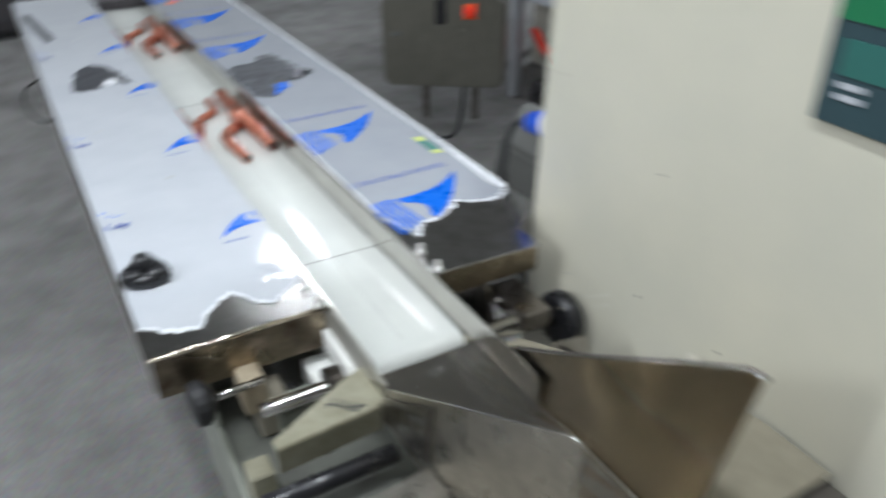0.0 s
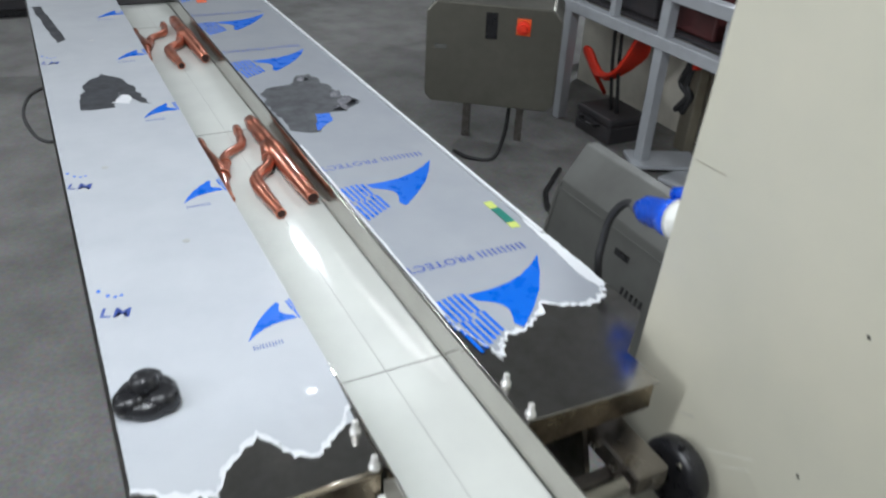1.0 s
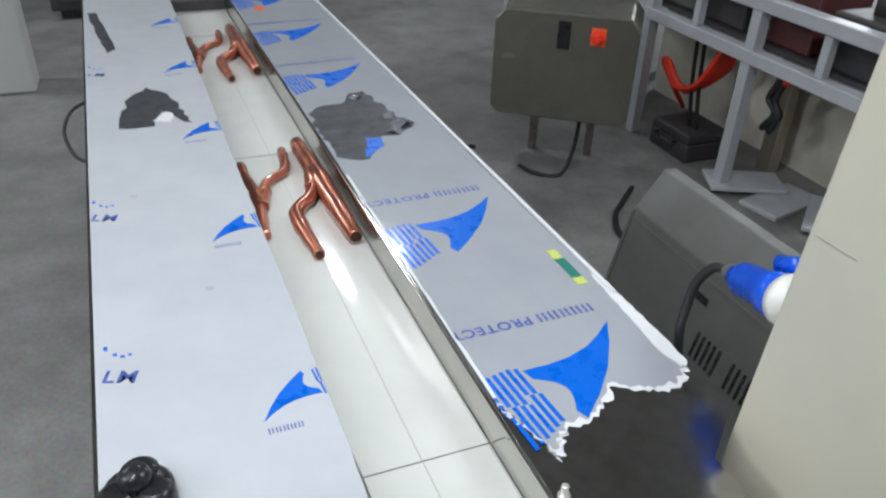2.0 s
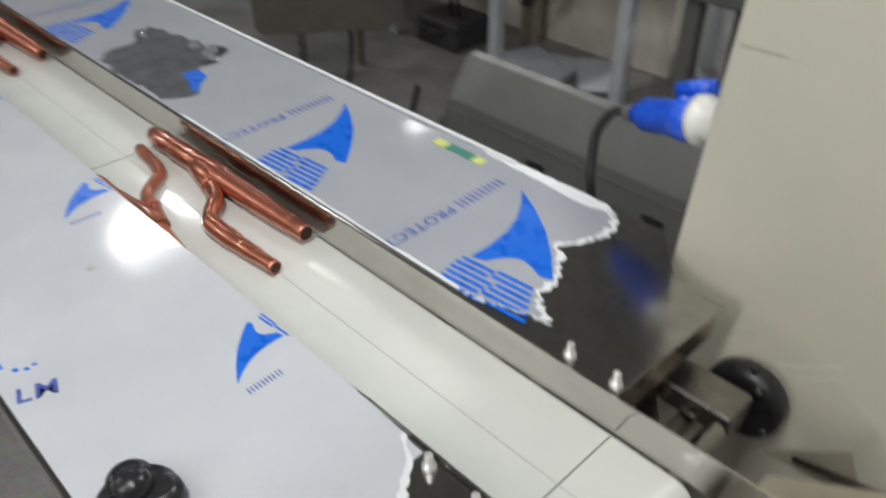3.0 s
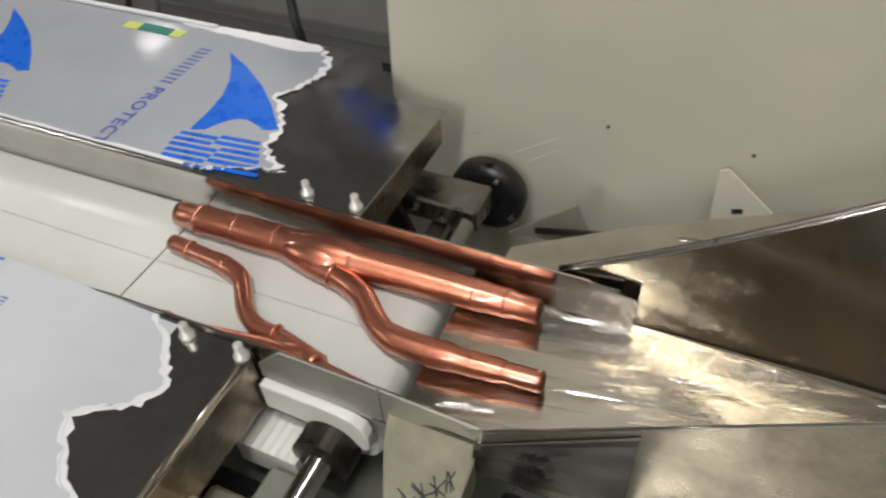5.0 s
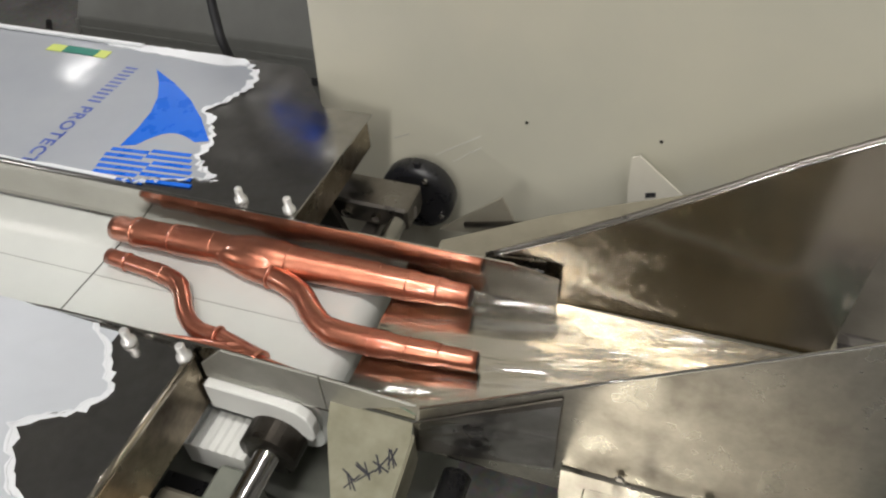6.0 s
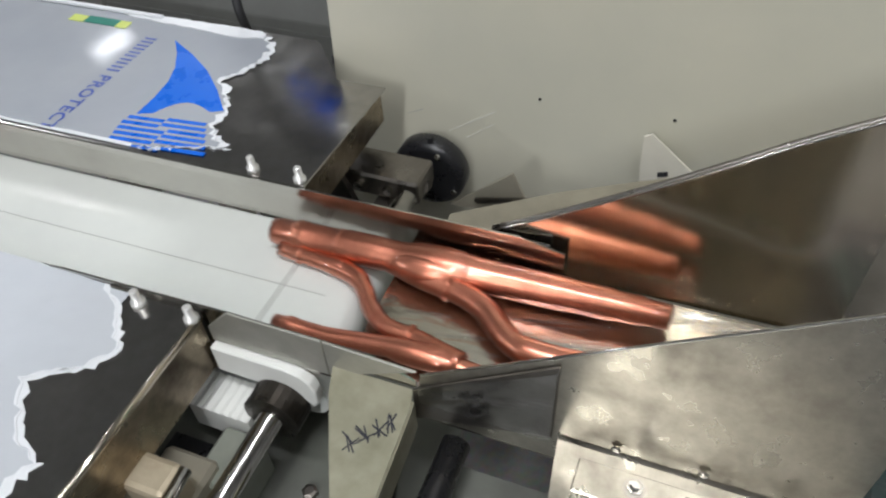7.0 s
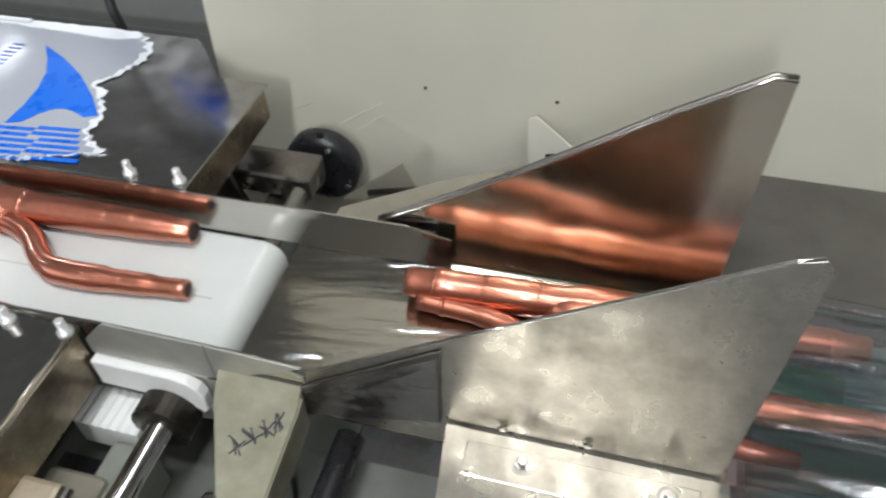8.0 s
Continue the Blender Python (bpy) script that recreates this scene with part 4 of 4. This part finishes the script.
# ---- packaging machine ----
def packaging_machine():
    c = thing("packaging_machine", "tall cream painted packaging machine cabinet", "machine")
    body = box(0.34, 0.98, -2.6, 0.325, 0.06, 1.75, 0.004, seg=2)
    # End slanted so that its edge fits the camera's view.
    for v in body.verts:
        if v.co.y > 0:
            v.co.y += 0.008 - 0.055 * (v.co.z - 0.80)
    part("body", body, CREAM, c, "cream painted sheet steel body, end slanted to fit the view")
    part("plinth", box(0.36, 0.96, -2.58, 0.30, 0.0, 0.06), DARK_CLUTTER, c)
    for y, z in ((0.051, 0.833), (-0.108, 0.836), (0.039, 1.042)):
        part("screw", lathe([(0, 0.0022), (0.0012, 0.0018)], (0.3398, y, z), (-1, y, z), 8), BLACK, c)
    for (ya, za), (yb, zb), m in (((0.307, 1.117), (0.257, 1.118), BEIGE), ((0.148, 0.753), (0.109, 0.783), WHITE), ((0.23, 0.775), (0.207, 0.786), INK_GREY), ((0.172, 0.759), (0.108, 0.802), WHITE)):
        part("scratch", prism([(ya, za), (yb, zb), (yb, zb + 0.0009), (ya, za + 0.0005)], 0.3394, 0.3399, "x"), m, c, "thin scratch in the paint")
    panel = part("control_panel", box(0.333, 0.3398, -0.62, -0.161, 1.194, 1.52, 0.002), PANEL, c, "dark control panel with green print")
    part("green_field", box(0.3315, 0.3328, -0.60, -0.166, 1.300, 1.50), PANEL_GREEN, panel)
    part("teal_field", box(0.3315, 0.3328, -0.40, -0.180, 1.247, 1.283), PANEL_TEAL, panel)
    for k in range(2):
        part("text_bar", box(0.3315, 0.3328, -0.213, -0.184, 1.222 + 0.012 * k, 1.228 + 0.012 * k), FRAME, panel)
    return c


def power_plug():
    c = thing("power_plug", "blue industrial power plug in the cabinet side", "plug")
    a, d = Vector((0.414, 0.458, 0.960)), Vector((0.392, 0.322, 1.004))
    way = (d - a).normalized()
    ln = (d - a).length
    part("body", lathe([(0, 0.013), (0.012, 0.016), (0.02, 0.0215), (0.07, 0.0235), (0.075, 0.027), (ln - 0.040, 0.028)], a, d, 24), BLUE, c, smooth=True)
    part("socket", lathe([(0, 0.031), (0.012, 0.031), (0.014, 0.024), (0.035, 0.024)], d - way * 0.042, d, 24), WHITE, c, "white socket ring", smooth=True)
    part("gland", lathe([(0, 0.008), (0.006, 0.011), (0.02, 0.012)], a - way * 0.018, a, 16), GREY, c)
    part("latch", lathe([(0, 0.010), (0.03, 0.012), (0.05, 0.010)], a + way * 0.07 + Vector((0.025, 0.02, 0.022)), d + Vector((0.05, 0.0, 0.03)), 16), BLUE, c, "blue hinged cover", smooth=True)
    cable = curve_points([tuple(a - way * 0.012), (0.412, 0.49, 0.952), (0.402, 0.505, 0.92), (0.390, 0.500, 0.88), (0.382, 0.490, 0.84), (0.40, 0.47, 0.70), (0.46, 0.42, 0.4), (0.5, 0.38, 0.03)], 6)
    part("cable", sweep(cable, 0.0065, 12), RUBBER, c, "black rubber cable")
    return c


def grey_cabinet():
    c = thing("low_cabinet", "long low dark grey duct box with vents behind the conveyor", "cabinet")
    part("body", prism([(0.88, 0.0), (0.985, 0.47), (1.06, 0.575), (1.10, 0.575), (1.10, 0.0)], -0.6, 1.40, "y", bevel=0.003), GREY, c)

    def on_face(y0, y1, h0, h1, proud=0.003, inset=0.0005):
        """A thin piece on the sloping front face."""
        x0, x1 = 0.88 + 0.2234 * h0, 0.88 + 0.2234 * h1
        return prism([(x0 - proud, h0), (x0 - inset, h0), (x1 - inset, h1), (x1 - proud, h1)], y0, y1, "y")

    part("seam_strip", on_face(-0.595, 1.395, 0.44, 0.448, 0.004), GREY, c)
    part("seam_strip", on_face(1.392, 1.404, 0.02, 0.465, 0.004), GREY, c)
    # Recesses and vents are black strips on the face, shade painted as colour.
    for y in (1.06, 0.70, 0.34):
        part("recess", on_face(y - 0.03, y + 0.03, 0.385, 0.403), BLACK, c, "black strip standing in for a finger recess")
    for y in (0.97, 0.84, 0.70):
        for k in range(5):
            part("vent", on_face(y - 0.04 + k * 0.02, y - 0.032 + k * 0.02, 0.25, 0.32), BLACK, c)
    return c


def control_box():
    a, d = Vector((1.11, 2.64, 0)), Vector((1.575, 2.30, 0))
    turn = math.degrees(math.atan2(d.y - a.y, d.x - a.x))
    c = thing("control_box", "dull stainless control box with orange rotary switch", "control box")
    c.matrix_basis = pose(1.11, 2.64, 0, 0, 0, turn)
    part("body", prism([(0.03, 0.27), (0.545, 0.27), (0.575, 0.30), (0.575, 0.665), (0.535, 0.71), (0.04, 0.71), (0.0, 0.665), (0.0, 0.30)], 0.0, 0.35, "y", bevel=0.006), OLIVE, c)
    part("name_plate", box(0.255, 0.305, -0.004, -0.0005, 0.57, 0.68), BLACK, c)
    part("switch_plate", box(0.385, 0.445, -0.004, -0.0005, 0.595, 0.665, 0.001), ORANGE, c)
    part("rotary_switch", lathe([(0, 0.028), (0.012, 0.028), (0.014, 0.016), (0.03, 0.014)], (0.415, -0.004, 0.63), (0.415, -1, 0.63), 20), RED, c, "red rotary switch")
    part("sticker", box(0.04, 0.09, -0.003, -0.0005, 0.51, 0.53), GREY, c)
    for x in (0.16, 0.42):
        for y in (0.30,):
            part("leg", box(x - 0.018, x + 0.018, y - 0.018, y + 0.018, 0, 0.268, 0.002), STEEL_DARK, c)
    part("conduit", sweep(curve_points([(0.38, 0.1, 0.27), (0.37, 0.06, 0.12), (0.33, 0.02, 0.012), (0.22, 0.0, 0.012), (0.14, 0.06, 0.012)], 5), 0.009, 10), RUBBER, c)
    return c


def machine_frame():
    c = thing("machine_frame", "pale grey square tube frame of a neighbouring line", "machine frame")
    t = 0.026
    for y in (4.3, 3.55, 2.82, 2.15, 1.5):
        part("post", box(2.0 - t, 2.0 + t, y - t, y + t, 0, 0.96, 0.003), FRAME, c)
        part("post", box(2.7 - t, 2.7 + t, y - t, y + t, 0, 0.96, 0.003), FRAME, c)
    for z in (0.585, 0.79):
        for x in (2.0, 2.7):
            part("rail", box(x - t * 1.15, x + t * 1.15, 1.4, 4.4, z - t, z + t, 0.003), FRAME, c)
    for y in (3.9, 3.2, 2.5, 1.8):
        part("upright", box(2.0 - 0.018, 2.0 + 0.018, y - 0.018, y + 0.018, 0.612, 0.764, 0.002), FRAME, c)
    part("shelf", box(2.03, 2.67, 1.45, 4.35, 0.615, 0.63), DARK_CLUTTER, c)
    part("inner_post", box(2.31, 2.37, 2.20, 2.28, 0.0, 0.614, 0.004), BEIGE, c, "dull beige inner post")
    part("slanted_pipe", rod((1.75, 3.7, 0.35), (1.98, 4.35, 0.95), 0.035), FRAME, c, "pale slanted pipe")
    return c


def clutter():
    """Loose goods on and under the neighbouring frame."""
    goods = ((2.17, 1.75, 0.24, 0.2, DARK_CLUTTER, "black"), (2.2, 2.08, 0.26, 0.28, MAROON, "maroon"), (2.18, 2.42, 0.24, 0.17, DARK_CLUTTER, "black"), (2.2, 2.75, 0.26, 0.3, GREY, "grey"),
             (2.17, 3.1, 0.22, 0.2, MAROON, "maroon"), (2.2, 3.45, 0.28, 0.24, DARK_CLUTTER, "black"), (2.2, 3.95, 0.3, 0.3, GREY, "grey"))
    for n, (x, y, s, h, m, word) in enumerate(goods):
        b = box(x - s / 2, x + s / 2, y - s / 2, y + s / 2, 0.631, 0.631 + h, 0.012, seg=2)
        rod((x, y, 0.631 + h), (x, y, 0.631 + h + 0.09), s * 0.2, None, 14, b)
        tagged(part("motor_housing", b, m), f"{word} motor housing on the frame's shelf", "motor", "housings on the shelf")
    c = thing("tool_case", "black tool case on the floor under the frame", "case")
    part("body", box(2.0, 2.24, 2.40, 2.68, 0.0, 0.09, 0.01, seg=2), DARK_CLUTTER, c)
    part("lid", box(2.0, 2.24, 2.40, 2.68, 0.091, 0.13, 0.01, seg=2), DARK_CLUTTER, c)
    part("handle", sweep(curve_points([(1.995, 2.48, 0.08), (1.96, 2.49, 0.082), (1.96, 2.60, 0.082), (1.995, 2.61, 0.08)], 4), 0.008, 8), BLACK, c)
    for x, y, turn, z in ((2.16, 1.95, 12, 0.0), (2.10, 2.12, -25, 0.021), (2.22, 1.75, 40, 0.021)):
        b = box(-0.16, 0.16, -0.09, 0.09, 0.0, 0.02, 0.003)
        bmesh.ops.transform(b, matrix=pose(x, y, z, 0, 0, turn), verts=b.verts)
        tagged(part("metal_offcut", b, FRAME), "flat grey metal offcut on the floor", "offcut", "offcuts on the floor")
    # Pale box added to brighten the gap behind the frame; no cabinet known there.
    c = thing("storage_cabinet", "added pale box that brightens the gap behind the grey frame", "cabinet")
    part("body", box(2.45, 2.66, 1.55, 3.3, 0.0, 0.53, 0.006), PALE, c)
    part("cover", box(2.44, 2.665, 1.54, 3.31, 0.532, 0.55, 0.004), PALE, c)
    for n in range(7):
        pts = [(2.05 + 0.014 * n, 2.36 + 0.01 * n, 0.56), (2.04 + 0.02 * n, 2.42, 0.43), (2.03 + 0.012 * n, 2.49 + 0.02 * n, 0.335 - 0.012 * n), (2.05, 2.62 + 0.012 * n, 0.29 + 0.016 * n), (2.08, 2.70 + 0.012 * n, 0.29 + 0.01 * n), (2.2, 2.72, 0.14)]
        tagged(part("cable", sweep(curve_points(pts, 5), 0.011, 8), RED), "bright red cable hanging from the frame", "cable", "red cables")
    for n in range(2):
        tagged(part("cable", sweep(curve_points([(2.06, 2.50 + 0.05 * n, 0.555), (2.07, 2.49 + 0.05 * n, 0.35), (2.08, 2.46 + 0.05 * n, 0.14)], 5), 0.009, 8), RUBBER), "black cable hanging behind the frame", "cable", "black cables")
    pts = [(1.62, 2.25, 0.012), (1.50, 2.14, 0.012), (1.42, 2.06, 0.012), (1.36, 1.92, 0.012), (1.42, 1.80, 0.012), (1.52, 1.76, 0.012), (1.58, 1.86, 0.012), (1.50, 1.96, 0.014), (1.44, 1.84, 0.022), (1.55, 1.70, 0.012), (1.72, 1.72, 0.012)]
    tagged(part("cable", sweep(curve_points(pts, 6), 0.011, 8), RUBBER), "black cable coiled on the concrete floor", "cable", "black cables")
    pts = [(1.15, 2.85, 0.01), (0.9, 3.0, 0.01), (0.6, 2.95, 0.01), (0.4, 3.05, 0.01)]
    tagged(part("cable", sweep(curve_points(pts, 6), 0.008, 8), RUBBER), "thin black cable lying on concrete floor", "cable", "black cables")
    pts = [(-0.346, 1.42, 0.80), (-0.372, 1.44, 0.785), (-0.40, 1.50, 0.78), (-0.418, 1.60, 0.79), (-0.405, 1.69, 0.80), (-0.372, 1.72, 0.81), (-0.346, 1.72, 0.815)]
    tagged(part("cable", sweep(curve_points(pts, 6), 0.004, 8), RUBBER), "thin dark cable looping from the conveyor's side", "cable", "black cables")


def hose_bundle():
    c = thing("hose_bundle", "black hoses hanging from the grey frame's rail", "hose")
    for n in range(4):
        pts = [(x + 0.012 * (n % 2), y + 0.014 * n + 0.01 * math.sin(3 * k + n), z) for k, (x, y, z) in enumerate([[2.06, 2.021, 0.594], [2.06, 2.009, 0.513], [2.06, 2.029, 0.433], [2.06, 1.989, 0.383], [2.06, 2.026, 0.306]])]
        part("hose", sweep(curve_points(pts, 5), 0.012, 8), RUBBER, c)
    part("connector", sweep(curve_points([(2.055, 2.001, 0.594), (2.06, 1.989, 0.513)], 3), 0.02, 10), RED, c, "red hose connector")


def side_table():
    c = thing("side_table", "dull grey steel side table by the cabinet", "table")
    part("top", box(2.02, 2.55, 0.75, 1.34, 0.52, 0.60, 0.006), GREY, c)
    for x in (2.08, 2.49):
        for y in (0.81, 1.28):
            part("leg", box(x - 0.03, x + 0.03, y - 0.03, y + 0.03, 0, 0.519, 0.003), GREY, c)


def far_things():
    c = thing("feed_table", "white feed table behind the conveyor's end", "table")
    part("top", box(-0.23, 0.16, 2.66, 2.93, 0.83, 0.87, 0.004), FILM, c)
    for x in (-0.2, 0.13):
        for y in (2.69, 2.90):
            part("leg", box(x - 0.02, x + 0.02, y - 0.02, y + 0.02, 0, 0.829), FRAME, c)
    c = thing("carton", "pale cardboard carton on the floor", "carton")
    part("body", box(0.0, 0.75, 4.9, 5.5, 0.0, 0.55, 0.006), FILM, c)
    part("lid", box(-0.01, 0.76, 4.89, 5.51, 0.552, 0.57, 0.003), FILM, c)
    c = thing("cabinet", "dark grey machine cabinet standing far off", "cabinet")
    part("body", box(-0.75, -0.05, 5.6, 6.3, 0.06, 0.95, 0.008), DARK_CLUTTER, c)
    part("door", box(-0.70, -0.10, 5.583, 5.598, 0.12, 0.90, 0.004), DARK_CLUTTER, c)
    part("foot", box(-0.7, -0.1, 5.65, 6.25, 0, 0.06), BLACK, c)
    c = thing("cabinet", "pale grey machine cabinet standing far off", "cabinet")
    part("body", box(1.75, 2.25, 6.5, 7.3, 0.12, 1.2, 0.01), FRAME, c)
    part("foot", box(1.8, 2.2, 6.55, 7.25, 0, 0.119), BLACK, c)
    c = thing("cabinet", "dark machine cabinet standing far off", "cabinet")
    part("body", box(2.7, 4.6, 6.2, 7.4, 0.1, 1.5, 0.02), DARK_CLUTTER, c)
    part("foot", box(2.8, 4.5, 6.3, 7.3, 0, 0.099), BLACK, c)
    tagged(part("pillar", box(-1.0, -0.78, 4.2, 4.42, 0, 4.2, 0.01), WALL), "grey square pillar", "pillar", kind="structure")


def outfeed():
    c = thing("outfeed_conveyor", "dark green outfeed belt behind the film former", "conveyor")
    part("belt", box(-0.2, 0.145, -2.2, -0.33, 0.766, 0.776, 0.004), DARKGREEN, c)
    part("bed", box(-0.19, 0.10, -2.19, -0.34, 0.70, 0.765), STEEL_DARK, c)
    part("slot", box(0.105, 0.13, -0.75, -0.36, 0.777, 0.783), BLACK, c)
    for y in (-0.6, -2.0):
        part("leg", box(-0.15, -0.11, y - 0.02, y + 0.02, 0, 0.699), STEEL, c)
    # clear film drawn into a sleeve
    b, rows, rng = bmesh.new(), [], random.Random(2)
    for i in range(26):
        y = -0.297 - i * 0.045
        shrink = 1 - 0.12 * min(1, i / 6)
        ring = []
        for k in range(28):
            a = math.tau * k / 28
            ca, sa = math.cos(a), math.sin(a)
            x = 0.003 + 0.108 * shrink * math.copysign(abs(ca) ** 0.6, ca)
            z = 0.817 + 0.037 * math.copysign(abs(sa) ** 0.7, sa) + (0.004 * noise.noise((x * 16, y * 6, 3)) if sa > 0 else 0)
            ring.append(b.verts.new((x, y, z)))
        rows.append(ring)
    for r, s in zip(rows, rows[1:]):
        for k in range(28):
            f = b.faces.new((r[k], r[(k + 1) % 28], s[(k + 1) % 28], s[k]))
            f.smooth = True
    s = tagged(part("wrapping_film", b, CLEAR), "clear plastic wrapping film drawn into a sleeve", "plastic film")
    s.visible_shadow = False
    # Thin clear ridges added to carry the highlight lines along the sleeve.
    for x, z in ((0.075, 0.853), (0.012, 0.857), (-0.055, 0.855)):
        pts = [(x + 0.006 * noise.noise((y * 5, x * 40, 1)), y, z + 0.003 * noise.noise((y * 6, x * 30, 5))) for y in np.linspace(-0.31, -1.35, 30)]
        part("crease", sweep(pts, 0.0022, 6), CLEAR, s).visible_shadow = False


def aside(y):
    """Sideways shift of the table's middle at y, fitted to the camera's view."""
    return SKEW * max(0.0, y - 0.35)


def askew():
    """Shears the infeed table and what lies on it to fit the camera's view."""
    for ob in bpy.data.objects:
        if ob.type == "MESH" and ob not in joints:
            for v in ob.data.vertices:
                v.co.x += aside(v.co.y)


infeed_conveyor()
belt, joints = conveyor_belt()
films()
small_marks()
askew()
hall()
film_former()
film_web()
hand_wheel()
packaging_machine()
power_plug()
grey_cabinet()
control_box()
machine_frame()
clutter()
hose_bundle()
side_table()
far_things()
outfeed()
lead = [big_joint((0, 0.925, BED)), small_joint((0, 0.925, BED))]
trail = [big_joint((0, 1.81, BED)), small_joint((0, 1.81, BED))]


# ---- what moves ----
def motions():
    """The belt runs in two strokes; the leading pair leaves it and is drawn on more slowly."""
    travel = [(0, 0.0), (2.2, 0.0), (2.35, 0.010), (2.5, 0.042), (2.75, 0.112), (3.0, 0.209), (3.25, 0.317), (3.5, 0.432), (3.75, 0.547), (4.0, 0.661), (4.25, 0.776), (4.4, 0.850), (4.5, 0.881), (4.6, 0.888)]
    front = [(0.925 - s) for _, s in travel]
    rows = [(t, y) for (t, _), y in zip(travel, front)] + [(6.5, 0.034), (6.6, 0.015), (7.0, -0.153), (7.3, -0.232), (7.5, -0.287), (8.0, -0.420)]
    for ob, slip in zip(lead, (0.0, 0.020)):
        walk(ob, [(t, pose(slip * min(1, max(0, (t - 6.5) / 0.5)) + aside(y + 0.2), y, BED)) for t, y in rows])
    rows = [(t, y + 0.885) for (t, _), y in zip(travel, front)] + [(6.5, 0.92), (6.6, 0.900), (7.0, 0.70), (7.3, 0.551), (7.5, 0.443), (8.0, 0.220)]
    for ob in trail:
        walk(ob, [(t, pose(aside(y + 0.2), y, BED)) for t, y in rows])
    times = [t / 10 for t in range(81)]
    run = travel + [(6.5, 0.888), (6.6, 0.908), (7.0, 1.108), (7.3, 1.257), (7.5, 1.365), (8.0, 1.588)]
    for ob, start in zip(joints, (0.440, 1.328, 2.216)):
        walk(ob, [(t, on_belt(start - float(np.interp(t, [a for a, _ in run], [s for _, s in run])))) for t in times])


motions()
